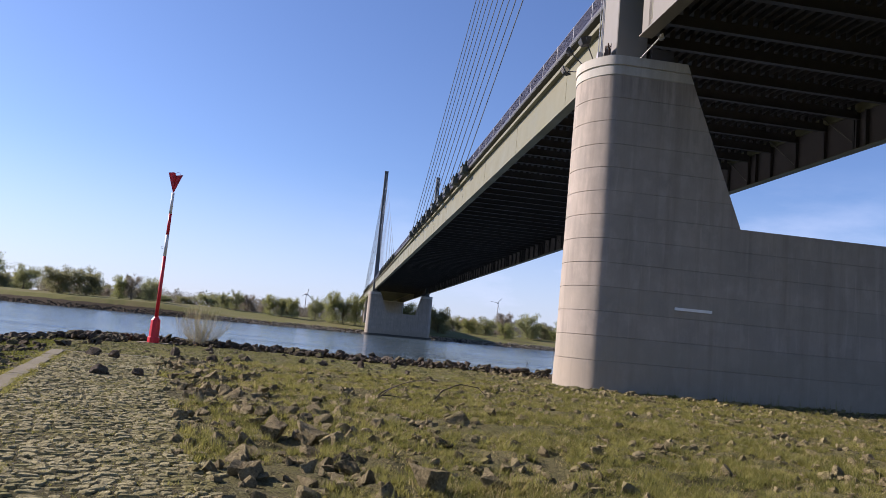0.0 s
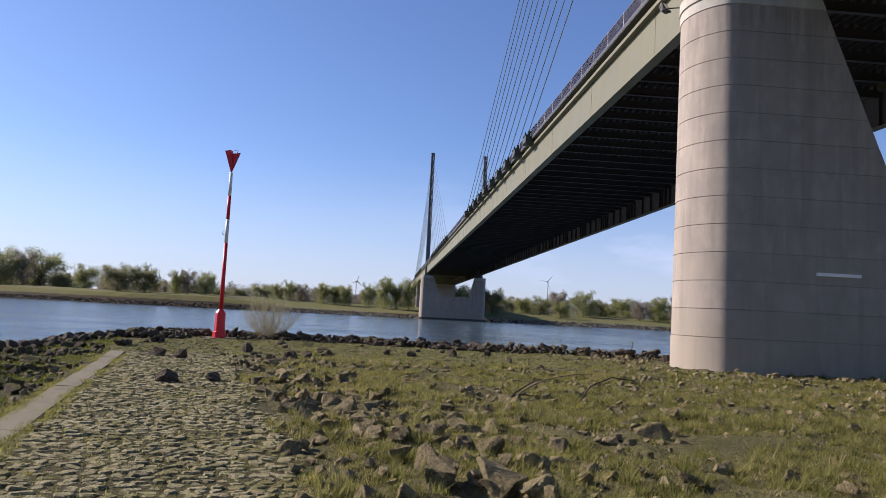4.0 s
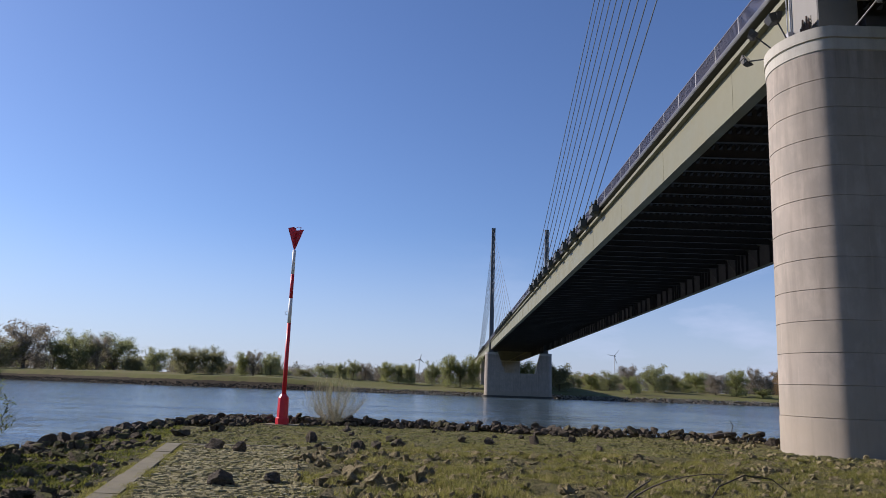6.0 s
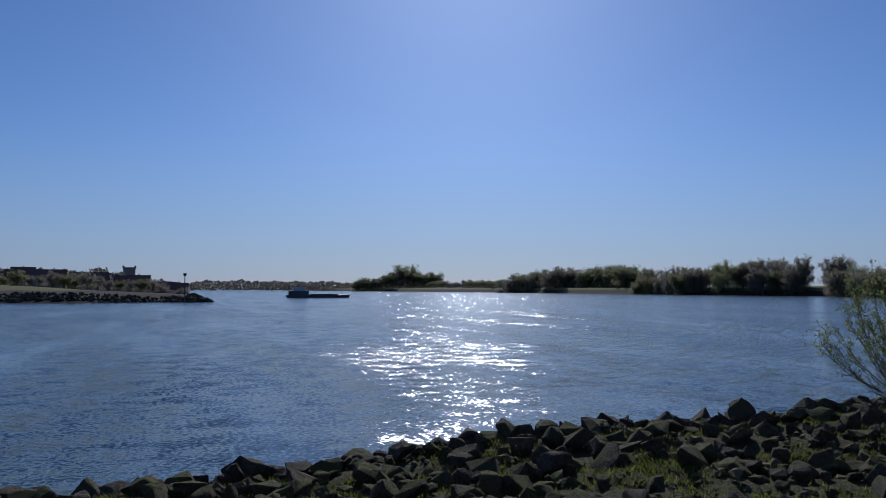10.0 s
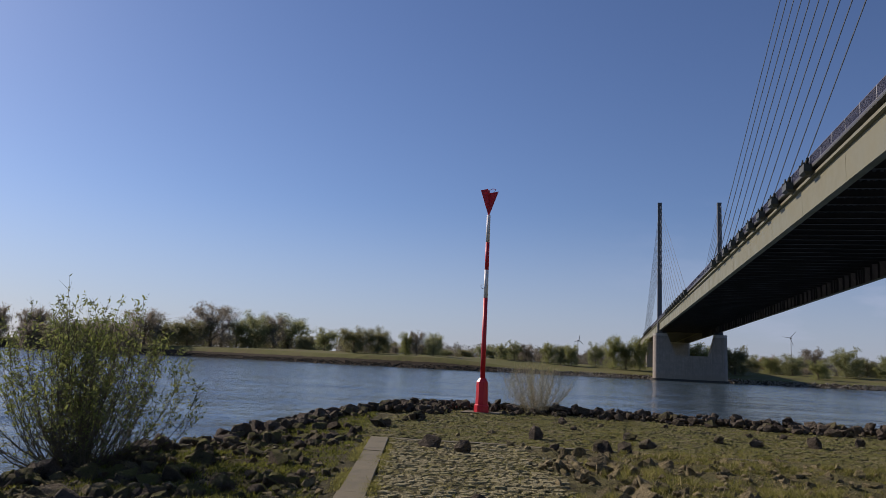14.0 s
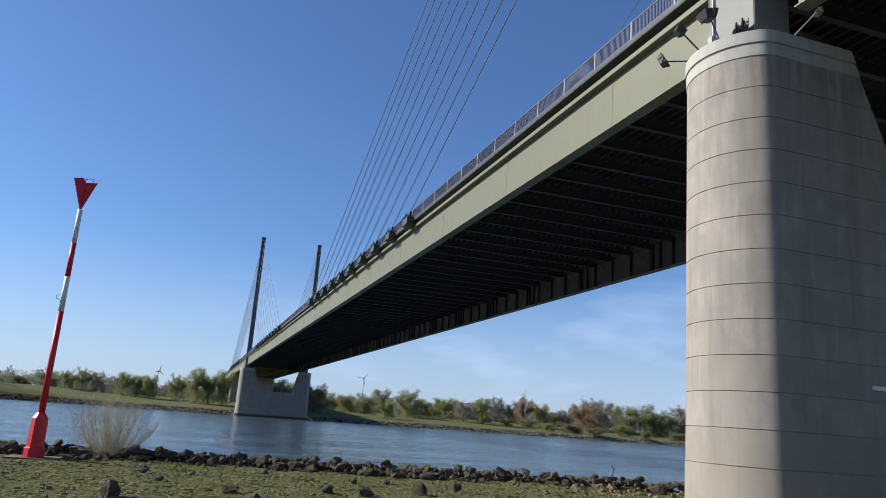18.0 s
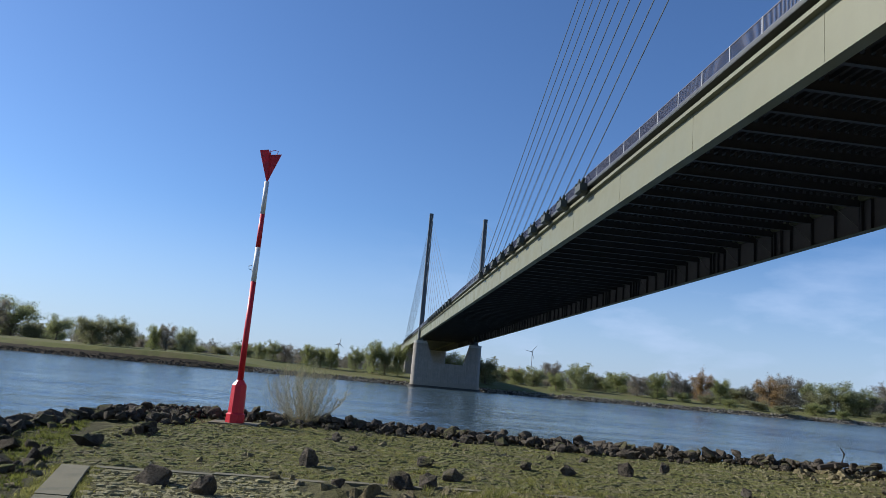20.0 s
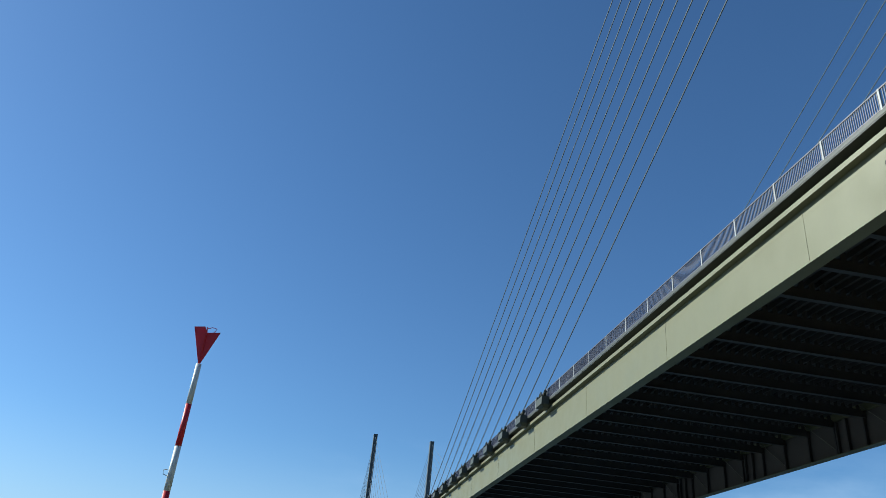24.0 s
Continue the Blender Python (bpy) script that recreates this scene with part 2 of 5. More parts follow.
def soil(name, deep=1.0):
    k = Nodes(name)
    p = k.noise(0.35, 5, 0.6)
    q = k.noise(2.2, 5, 0.65)
    r = k.noise(22, 4, 0.65)
    c = k.mix(k.span(q, 0.36, 0.66), (0.142, 0.126, 0.058), (0.114, 0.118, 0.038))
    c = k.mix(k.span(p, 0.42, 0.66, 0, 0.6), c, (0.185, 0.168, 0.082))
    c = k.mix(k.span(r, 0.42, 0.62, 0, 0.85), c, (0.045, 0.04, 0.022))
    w = k.noise(60, 3, 0.7)
    c = k.mix(k.span(w, 0.5, 0.66, 0, 0.6), c, (0.23, 0.21, 0.1))
    c = k.mix(1.0, c, (deep, deep, deep), "MULTIPLY")
    return k.done(c, 0.95, k.math("ADD", k.math("ADD", r, q), k.math("MULTIPLY", w, 0.3)), 1.0, 0.1, spec=0.15)


def meadow(name):
    k = Nodes(name)
    p = k.noise(0.02, 4, 0.6)
    q = k.noise(0.3, 5, 0.65)
    c = k.mix(k.span(q, 0.35, 0.7), (0.088, 0.096, 0.032), (0.128, 0.122, 0.048))
    c = k.mix(k.span(p, 0.4, 0.65, 0, 0.6), c, (0.105, 0.122, 0.038))
    w = k.noise(0.09, 5, 0.65)
    c = k.mix(k.span(w, 0.47, 0.62, 0, 0.75), c, k.mix(q, (0.09, 0.075, 0.038), (0.15, 0.128, 0.065)))
    sp = k.add("ShaderNodeSeparateXYZ")                       # bare mud below the grass line, higher on the cut bank, darkened for its shade
    k.link(k.geo.outputs["Position"], sp.inputs[0])
    line = k.math("ADD", k.span(sp.outputs["X"], -90, -40, 1.6, 0.4), k.span(k.noise(0.25, 4, 0.6), 0.2, 0.8, -0.35, 0.35))
    bare = k.span(k.math("SUBTRACT", sp.outputs["Z"], line), 0.12, -0.12)
    c = k.mix(bare, c, k.mix(q, (0.03, 0.024, 0.016), (0.055, 0.044, 0.03)))
    return k.done(c, 0.95, q, 0.5, 0.2, spec=0.1)


def leafy(name, a, b, dry=None, tufts=False):
    k = Nodes(name)
    c = k.mix(k.geo.outputs["Random Per Island"], a, b)
    if tufts:                                                # whole tufts run greener or drier than their neighbours
        c = k.mix(k.span(k.noise(6.5, 3, 0.6), 0.4, 0.6, 0.0, 0.7), c, tuple(v * 0.8 for v in a))
        c = k.mix(k.span(k.noise(1.1, 4, 0.6), 0.46, 0.64, 0.0, 0.6), c, tuple(v * 1.1 for v in b))
    c = k.mix(k.math("MULTIPLY", k.info.outputs["Random"], 0.45), c, dry or b)
    k.b.inputs["Subsurface Weight"].default_value = 0.0
    k.done(c, 0.7, spec=0.25)
    tr = k.add("ShaderNodeBsdfTranslucent")
    k.link(c, tr.inputs["Color"])
    mx = k.add("ShaderNodeMixShader")
    mx.inputs[0].default_value = 0.58
    out = k.t.nodes["Material Output"]
    k.link(k.b.outputs[0], mx.inputs[1])
    k.link(tr.outputs[0], mx.inputs[2])
    k.link(mx.outputs[0], out.inputs["Surface"])
    return k.m


def bark(name, a, b):
    k = Nodes(name)
    f = k.noise(9, 5, 0.6, k.coords(1, 1, 0.25))
    return k.done(k.mix(f, a, b), 0.9, f, 0.5, 0.02)


SOIL, MEADOW = soil("river_soil"), meadow("meadow_grass")
HUMUS = soil("bank_humus", 0.62)
MUD = concrete("bank_mud", (0.03, 0.024, 0.016), (0.016, 0.013, 0.01), 0.7, None, 0.05)
WETC = concrete("wet_concrete", (0.075, 0.066, 0.055), (0.03, 0.028, 0.022), 0.8)
BOUGH = leafy("far_bough", (0.13, 0.125, 0.098), (0.2, 0.19, 0.15))
BARK = bark("bark", (0.07, 0.055, 0.04), (0.15, 0.125, 0.095))
TWIG = bark("twig", (0.06, 0.05, 0.034), (0.13, 0.11, 0.072))
TWIGY = bark("twig_yellow", (0.38, 0.33, 0.2), (0.56, 0.5, 0.32))
DRIFT = bark("wet_driftwood", (0.03, 0.024, 0.018), (0.075, 0.06, 0.045))
LEAF_A = leafy("willow_leaf", (0.2, 0.225, 0.1), (0.29, 0.305, 0.15))
LEAF_B = leafy("spring_leaf", (0.2, 0.225, 0.085), (0.29, 0.305, 0.125))
LEAF_W = leafy("far_wood", (0.085, 0.08, 0.066), (0.14, 0.13, 0.108))
LEAF_S = leafy("shrub_leaf", (0.12, 0.155, 0.045), (0.23, 0.26, 0.085))
LEAF_C = leafy("bud_brown", (0.2, 0.178, 0.138), (0.29, 0.262, 0.205))
LEAF_D = leafy("bush_dark", (0.165, 0.168, 0.085), (0.25, 0.25, 0.13))
LEAF_R = leafy("bud_copper", (0.28, 0.17, 0.08), (0.34, 0.24, 0.12))
GRASS = leafy("grass_blade", (0.085, 0.105, 0.02), (0.36, 0.335, 0.11), (0.24, 0.23, 0.07), True)
STRAW = leafy("dry_grass", (0.24, 0.2, 0.09), (0.48, 0.41, 0.21))
WEED = leafy("weed_leaf", (0.08, 0.1, 0.02), (0.18, 0.188, 0.042), None, True)


def water_material():
    k = Nodes("river_water")

    def slopes(scale, vec, detail, gain, side=0.45):
        n = k.add("ShaderNodeTexNoise")
        n.inputs["Scale"].default_value, n.inputs["Detail"].default_value, n.inputs["Roughness"].default_value = scale, detail, 0.6
        k.link(vec, n.inputs["Vector"])
        s = k.add("ShaderNodeVectorMath")
        s.operation = "SUBTRACT"
        s.inputs[1].default_value = (0.5, 0.5, 0.5)
        k.link(n.outputs["Color"], s.inputs[0])
        m = k.add("ShaderNodeVectorMath")
        m.operation = "MULTIPLY"
        m.inputs[1].default_value = (gain, gain * side, 0.0)      # the wind blows along x
        k.link(s.outputs[0], m.inputs[0])
        return m.outputs[0]

    def plus(p, q):
        m = k.add("ShaderNodeVectorMath")
        m.operation = "ADD"
        for i, v in enumerate((p, q)):
            if isinstance(v, tuple):
                m.inputs[i].default_value = v
            else:
                k.link(v, m.inputs[i])
        return m.outputs[0]

    calm = k.noise(0.05, 5, 0.65, k.coords(0.5, 2.4, 1.0))
    both = plus(plus(slopes(0.2, k.coords(0.6, 1.3, 1.0), 4.0, 0.36, 1.0), slopes(0.9, k.coords(1.15, 1.0, 1.0), 3.0, 0.85, 0.8)), slopes(8.0, k.coords(1.2, 1.1, 1.0), 4.0, 1.6, 0.75))
    sc = k.add("ShaderNodeVectorMath")
    sc.operation = "SCALE"
    k.link(both, sc.inputs[0])
    k.link(k.span(calm, 0.38, 0.62, 0.28, 1.25), sc.inputs["Scale"])
    up = plus(sc.outputs[0], (0.0, 0.0, 1.0))
    nm = k.add("ShaderNodeVectorMath")
    nm.operation = "NORMALIZE"
    k.link(up, nm.inputs[0])
    k.link(nm.outputs[0], k.b.inputs["Normal"])
    k.done((0.05, 0.08, 0.102), 0.13)
    k.b.inputs["IOR"].default_value = 1.33
    return k.m


WATER = water_material()


# ---- builders ----
def obj(name, verts, faces, mats, parent=None, label="", smooth=False, slots=None):
    me = bpy.data.meshes.new(name)
    me.from_pydata(verts, [], faces)
    for m in (mats if isinstance(mats, (list, tuple)) else (mats,)):
        me.materials.append(m)
    if slots is not None:
        me.polygons.foreach_set("material_index", slots)
    if smooth:
        me.polygons.foreach_set("use_smooth", [True] * len(me.polygons))
    me.update()
    if smooth == "angle":
        me.set_sharp_from_angle(angle=radians(28))
    ob = new(name, me)
    if parent:
        ob.parent = parent
    if label:
        ob["label"] = label
    return ob


def part(name, bm, material, parent, label="", smooth=False):
    me = bpy.data.meshes.new(name)
    bm.to_mesh(me)
    bm.free()
    me.materials.append(material)
    if smooth:
        me.polygons.foreach_set("use_smooth", [True] * len(me.polygons))
    ob = new(name, me)
    ob.parent = parent
    if label:
        ob["label"] = label
    return ob


def share(ob, parent, m):
    """Another object on the same mesh."""
    o = bpy.data.objects.new(ob.name, ob.data)
    scene.collection.objects.link(o)
    o.parent = parent
    o.matrix_basis = m
    return o


def thing(name, label, category, group="", kind="", at=(0, 0, 0)):
    e = new(name)
    e.location = at
    e.empty_display_size = 0.3
    return tagged(e, label, category, group, kind)


class Geo:
    """Collects boxes, tubes and sheets into one mesh."""

    def __init__(self):
        self.v, self.f = [], []

    def box(self, x0, x1, y0, y1, z0, z1):
        n = len(self.v)
        self.v += [(x, y, z) for z in (z0, z1) for y in (y0, y1) for x in (x0, x1)]
        self.f += [tuple(n + i for i in q) for q in ((0, 2, 3, 1), (4, 5, 7, 6), (0, 1, 5, 4), (2, 6, 7, 3), (0, 4, 6, 2), (1, 3, 7, 5))]
        return self

    def tube(self, pts, radii, sides=6, cap=True):
        rings = []
        for i, p in enumerate(pts):
            p = Vector(p)
            d = Vector(pts[min(i + 1, len(pts) - 1)]) - Vector(pts[max(i - 1, 0)])
            d = d.normalized() if d.length > 1e-9 else Vector((0, 0, 1))
            u = d.cross(Vector((0, 0, 1)) if abs(d.z) < 0.95 else Vector((1, 0, 0))).normalized()
            w = d.cross(u)
            r = radii[i] if isinstance(radii, (list, tuple)) else radii
            rings.append(len(self.v))
            self.v += [tuple(p + r * (math.cos(a) * u + math.sin(a) * w)) for a in (2 * math.pi * s / sides for s in range(sides))]
        for a, b in zip(rings, rings[1:]):
            self.f += [(a + s, a + (s + 1) % sides, b + (s + 1) % sides, b + s) for s in range(sides)]
        if cap:
            self.f.append(tuple(rings[0] + s for s in reversed(range(sides))))
            self.f.append(tuple(rings[-1] + s for s in range(sides)))
        return self

    def loft(self, rings, closed=True):
        """Rings of equal length joined by quads, ends capped."""
        n0, k = len(self.v), len(rings[0])
        for r in rings:
            self.v += [tuple(p) for p in r]
        for i in range(len(rings) - 1):
            a, b = n0 + i * k, n0 + (i + 1) * k
            self.f += [(a + s, a + (s + 1) % k, b + (s + 1) % k, b + s) for s in range(k)]
        if closed:
            self.f.append(tuple(n0 + s for s in reversed(range(k))))
            self.f.append(tuple(n0 + (len(rings) - 1) * k + s for s in range(k)))
        return self

    def make(self, name, mats, parent=None, label="", smooth=False):
        return obj(name, self.v, self.f, mats, parent, label, smooth)


def smooth01(a, b, x):
    t = min(1.0, max(0.0, (x - a) / (b - a)))
    return t * t * (3 - 2 * t)


def nz(x, y, z=0.0):
    return noise.noise(Vector((x, y, z)))


# ---- ground and river ----
WATER_Z = -1.0


def path_left(y):
    return -19.0 - 0.258 * (y + 20.6)


def near_inland(x, y):
    d1 = x + 28.1 + 0.6 * nz(0.15 * y, 3.1)
    d2 = 11.2 - 0.15 * (x + 20) - y + 0.7 * nz(0.13 * x, 8.4)
    m = min(d1, d2)
    return m - 1.6 * math.log1p(math.exp(-abs(d1 - d2) / 1.6)) + 0.1


def inland(x, y):
    """Metres inland of the waterline, on the near bank, the town's bank and the far bank."""
    d = near_inland(x, y)
    d = max(d, -95 - y - 0.04 * max(0.0, x))
    d = max(d, min(-197 - x + 5 * nz(0.05 * y, 1.0), -17 - 0.09 * (-200 - x) - y))
    far = 262 + 22 * smooth01(-100, -220, x) + 0.10 * max(0.0, x - 40) + 2.5 * nz(0.03 * x, 5.0)
    return max(d, y - far), y > 150


def height(x, y):
    d, far = inland(x, y)
    if d < 0:
        return WATER_Z + max(-2.5, 0.45 * d)
    if far or x < -150 or y < -90:
        z = WATER_Z + min(d, 4) * 0.45
        if d > 4:
            cut = smooth01(-40, -90, x) if far else 0.0          # a steep cut bank upstream
            z = 0.8 + 3.0 * smooth01(4, 75, d) * (1 - 0.6 * cut) + cut * 2.7 * smooth01(4.5, 7.5, d) + 0.4 * nz(0.02 * x, 0.02 * y) + 0.35 * nz(0.06 * x, 0.06 * y, 3.0) * smooth01(4, 15, d)
        return z
    z = WATER_Z + 1.0 * smooth01(0, 2.6, d) - 0.14 * smooth01(9.5, 2.0, x + 28.1) * smooth01(2.0, -6.0, y)
    z -= 0.38 * smooth01(-18.0, -26.0, y) * smooth01(7.0, 2.0, x + 28.1)
    z += 0.08 * nz(0.6 * x, 0.6 * y) + 0.06 * nz(1.7 * x, 1.7 * y)
    p = x - path_left(y)
    if y < -4.6 or x > -7:
        off = smooth01(3.3, 4.6, p) if p > 0 else smooth01(-0.3, -1.2, p)
        z = z * (0.3 + 0.7 * off) + off * (0.09 * nz(1.7 * x, 1.7 * y, 3.0) + 0.07 * nz(3.4 * x, 3.4 * y, 3.0))
    else:
        z *= 0.45
    return z - 0.016


def axis(dense, outer):
    vals = set(round(v, 3) for v in outer)
    for a, b, s in dense:
        n = int(round((b - a) / s))
        vals |= set(round(a + i * (b - a) / n, 3) for i in range(n + 1))
    return sorted(vals)


gx = axis([(-31, -19, 0.3), (-19, 4, 0.15), (4, 12, 0.4), (-330, -31, 12), (8, 330, 12)], [-4500, -2500, -1500, -1000, -750, -550, -430, 430, 550, 750, 1000, 1500, 2500, 4500])
gy = axis([(-40, -33, 0.35), (-33, -3, 0.15), (-3, 13, 0.3), (-120, -40, 6), (13, 250, 30), (254, 300, 2.5), (300, 380, 10)], [-4500, -2000, -900, -500, -300, -200, 420, 480, 560, 700, 1000, 1600, 2600, 4800])
gv = [(x, y, height(x, y)) for y in gy for x in gx]
gf, gs, nxg = [], [], len(gx)
for j in range(len(gy) - 1):
    for i in range(nxg - 1):
        a = j * nxg + i
        gf.append((a, a + 1, a + nxg + 1, a + nxg))
        cx, cy = (gx[i] + gx[i + 1]) / 2, (gy[j] + gy[j + 1]) / 2
        d, far = inland(cx, cy)
        gs.append(1 if far or cy < -60 or cx > 60 and cy < 100 or cx < -150 and d > 5 else 2 if cx < -150 else 3 if cx < path_left(cy) + 3.8 and cy < (-5 if cx > path_left(cy) else 3) else 0)
ground = obj("ground", gv, gf, [SOIL, MEADOW, MUD, HUMUS], None, "", True, gs)
tagged(ground, "stony river bank of bare soil and thin grass running into far green meadows", "ground", kind="structure")

water = obj("water", [(-4500, -4500, WATER_Z), (4500, -4500, WATER_Z), (4500, 4500, WATER_Z), (-4500, 4500, WATER_Z)], [(0, 1, 2, 3)], WATER)
tagged(water, "wide blue river with small wind ripples and glittering sun", "river", kind="structure")


# ---- bridge ----
DECK_R = 20.9                     # the two girder planes stand at x = 0 and x = DECK_R
Z_BOT, Z_LIP, Z_SLAB, Z_TOP = 16.8, 19.36, 20.02, 20.2
Y0, Y1 = -170.0, 620.0
BEAM = 3.36
SPAN = 255.0
deck = thing("bridge_deck", "pale green steel deck of a cable-stayed road bridge, dark underneath", "bridge deck")


def girder(side):
    """A plate girder with lips, seen from the river on its outer face; side -1 is the left one."""
    x = 0.0 if side < 0 else DECK_R
    s = side
    g = Geo()
    g.box(min(x, x - s * 0.05), max(x, x - s * 0.05), -1.0, Y1, Z_BOT, Z_LIP + 0.1)
    web = g.make("girder_web", GREEN, deck, "pale sage green painted web")
    Geo().box(min(x, x - s * 0.05), max(x, x - s * 0.05), Y0, -2.4, Z_BOT, Z_LIP + 0.1).make("girder_web", GREY, deck, "grey-beige painted web")
    g = Geo()
    xa, xb = sorted((x + s * 0.10, x - s * 0.55))
    g.box(xa, xb, -1.0, Y1, Z_BOT - 0.06, Z_BOT - 0.004)
    g.make("bottom_flange", GREEN, deck)
    Geo().box(xa, xb, Y0, -2.3, Z_BOT - 0.06, Z_BOT - 0.004).make("bottom_flange", GREY, deck)
    g = Geo()
    xa, xb = sorted((x + s * 0.34, x + s * 0.003))
    g.box(xa, xb, -1.0, Y1, Z_LIP, Z_LIP + 0.24)
    g.make("lower_lip", GREEN, deck)
    xa, xb = sorted((x + s * 0.16, x + s * 0.003))
    Geo().box(xa, xb, Y0, -2.75, Z_LIP, Z_LIP + 0.2).make("lower_lip", GREY, deck)
    g = Geo()
    xa, xb = sorted((x - s * 0.30, x - s * 0.34))
    g.box(xa, xb, Y0, Y1, Z_LIP + 0.1, Z_SLAB - 0.004)
    xa, xb = sorted((x - s * 0.3, x - s * 0.054))
    g.box(xa, xb, Y0, Y1, Z_LIP + 0.08, Z_LIP + 0.12)
    g.make("recessed_web", GREEN, deck)
    g = Geo()
    xa, xb = sorted((x + s * 0.50, x - s * 0.3))
    g.box(xa, xb, Y0, Y1, Z_SLAB - 0.05, Z_SLAB - 0.002)
    xa, xb = sorted((x + s * 0.52, x + s * 0.44))
    g.box(xa, xb, Y0, Y1, Z_SLAB, Z_TOP)
    g.make("edge_beam", EDGE, deck, "dark edge beam under the railing")
    return web


girder(-1)
girder(1)
Geo().box(-0.435, DECK_R + 0.435, Y0, Y1, Z_SLAB + 0.004, Z_TOP - 0.03).make("deck_plate", UNDER_SHADE, deck, "steel road deck")
Geo().box(2.2, DECK_R - 2.2, Y0, Y1, Z_TOP - 0.026, Z_TOP + 0.03).make("roadway", ROADM, deck, "asphalt roadway")

# inner face of the far girder and its stiffeners, the deck's shade put into their paint
Geo().box(DECK_R - 0.09, DECK_R - 0.054, Y0, Y1, Z_BOT, Z_LIP + 0.05).make("inner_web", INNER_SHADE, deck, "inner web, coloured grey for the deck's shade")
Geo().box(0.054, 0.09, Y0, -2.75, Z_BOT, Z_LIP + 0.05).make("inner_web", INNER_SHADE, deck, "inner web, coloured grey for the deck's shade")
Geo().box(0.054, 0.09, -1.0, Y1, Z_BOT, Z_LIP + 0.05).make("inner_web", INNER_SHADE, deck, "inner web, coloured grey for the deck's shade")
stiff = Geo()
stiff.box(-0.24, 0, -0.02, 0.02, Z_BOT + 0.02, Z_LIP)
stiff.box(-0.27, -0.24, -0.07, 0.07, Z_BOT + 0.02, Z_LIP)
stiff0 = stiff.make("web_stiffener", UNDER_SHADE, deck)
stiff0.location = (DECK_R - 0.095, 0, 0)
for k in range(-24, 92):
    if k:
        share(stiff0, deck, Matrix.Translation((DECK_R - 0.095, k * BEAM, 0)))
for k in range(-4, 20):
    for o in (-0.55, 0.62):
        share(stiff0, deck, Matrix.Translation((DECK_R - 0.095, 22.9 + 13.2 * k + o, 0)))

# cross beams: a web with a row of openings for the deck ribs, and a bottom flange
cb = Geo()
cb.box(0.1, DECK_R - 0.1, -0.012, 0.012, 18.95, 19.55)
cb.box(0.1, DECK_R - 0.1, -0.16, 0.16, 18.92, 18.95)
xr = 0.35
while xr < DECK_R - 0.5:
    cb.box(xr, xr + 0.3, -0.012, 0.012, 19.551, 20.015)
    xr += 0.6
beam0 = cb.make("cross_beam", UNDER_SHADE, deck, "steel cross beam with a row of openings, coloured dark for the deck's shade")
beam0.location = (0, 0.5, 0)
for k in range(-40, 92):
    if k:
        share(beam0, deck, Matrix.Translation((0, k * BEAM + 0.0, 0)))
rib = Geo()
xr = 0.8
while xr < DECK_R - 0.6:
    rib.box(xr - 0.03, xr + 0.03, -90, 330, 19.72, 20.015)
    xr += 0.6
rib.make("deck_ribs", UNDER_SHADE, deck, "long deck ribs")["kind"] = "stuff"
brace0 = Geo().tube([(DECK_R - 0.5, 0, 19.9), (DECK_R - 0.2, -3.2, 17.2)], 0.04, 5).make("brace", GREY, deck, "thin diagonal brace")
for k in range(-8, 30):
    if k:
        share(brace0, deck, Matrix.Translation((0, k * 2 * BEAM, 0)))

# splice joints and rivet rows on the outer face
jn = Geo()
jn.box(-0.012, 0.0, -0.03, 0.03, Z_BOT + 0.01, Z_LIP - 0.01)
joint0 = jn.make("splice_joint", GREEN, deck, "welded splice joint with a rust run")
joint0.location = (0, 22.9, 0)
for k in range(-8, 30):
    if k:
        share(joint0, deck, Matrix.Translation((0, 22.9 + 13.2 * k, 0)))
rv = Geo()
for yy in (-0.105, -0.035, 0.035, 0.105):
    for i in range(28):
        z = Z_BOT + 0.06 + i * 0.085
        rv.box(-0.034, 0.0, yy - 0.018, yy + 0.018, z - 0.018, z + 0.018)
rv.box(-0.012, -0.0005, -0.16, 0.16, Z_BOT + 0.01, Z_LIP - 0.01)
riv = rv.make("rivet_plate", GREY, deck, "splice plate with rows of rivets")
riv.location = (0, -3.3, 0)

# railing: posts and picket panels
pan = Geo()
pan.box(-0.5, -0.44, 0.05, BEAM - 0.05, 21.1, 21.16)
pan.box(-0.49, -0.45, 0.05, BEAM - 0.05, 20.24, 20.3)
for i in range(29):
    y = 0.11 + i * (BEAM - 0.22) / 28
    pan.box(-0.485, -0.455, y - 0.017, y + 0.017, 20.301, 21.099)
rail = thing("railing", "dark blue-grey picket railing with pale posts along the bridge", "railing")
pan0 = pan.make("railing_panel", RAILM, rail)
post0 = Geo().box(-0.51, -0.43, -0.045, 0.045, 20.2, 21.16).make("railing_post", POSTM, rail, "pale grey post")
bars0 = Geo().box(-0.5, -0.44, 0.05, BEAM - 0.05, 21.1, 21.16).make("top_bar", RAILM, rail)
low0 = Geo().box(-0.49, -0.45, 0.05, BEAM - 0.05, 20.24, 20.3).make("bottom_bar", RAILM, rail)
pick0 = Geo().box(-0.485, -0.455, -0.017, 0.017, 20.301, 21.099).make("picket", RAILM, rail)
seats = [3.9 + (k - 1) * BEAM for k in range(-16, 112)]
near_seats = [y for y in seats if 1.5 < y < 36]
far_seats = [y for y in seats if y > 36 and not SPAN - 4.2 < y < SPAN + 1.5 or y < -4.2]
for n, y in enumerate(seats):
    m = Matrix.Translation((0, y, 0))
    if n == 0:
        post0.matrix_basis = m
    else:
        share(post0, rail, m)
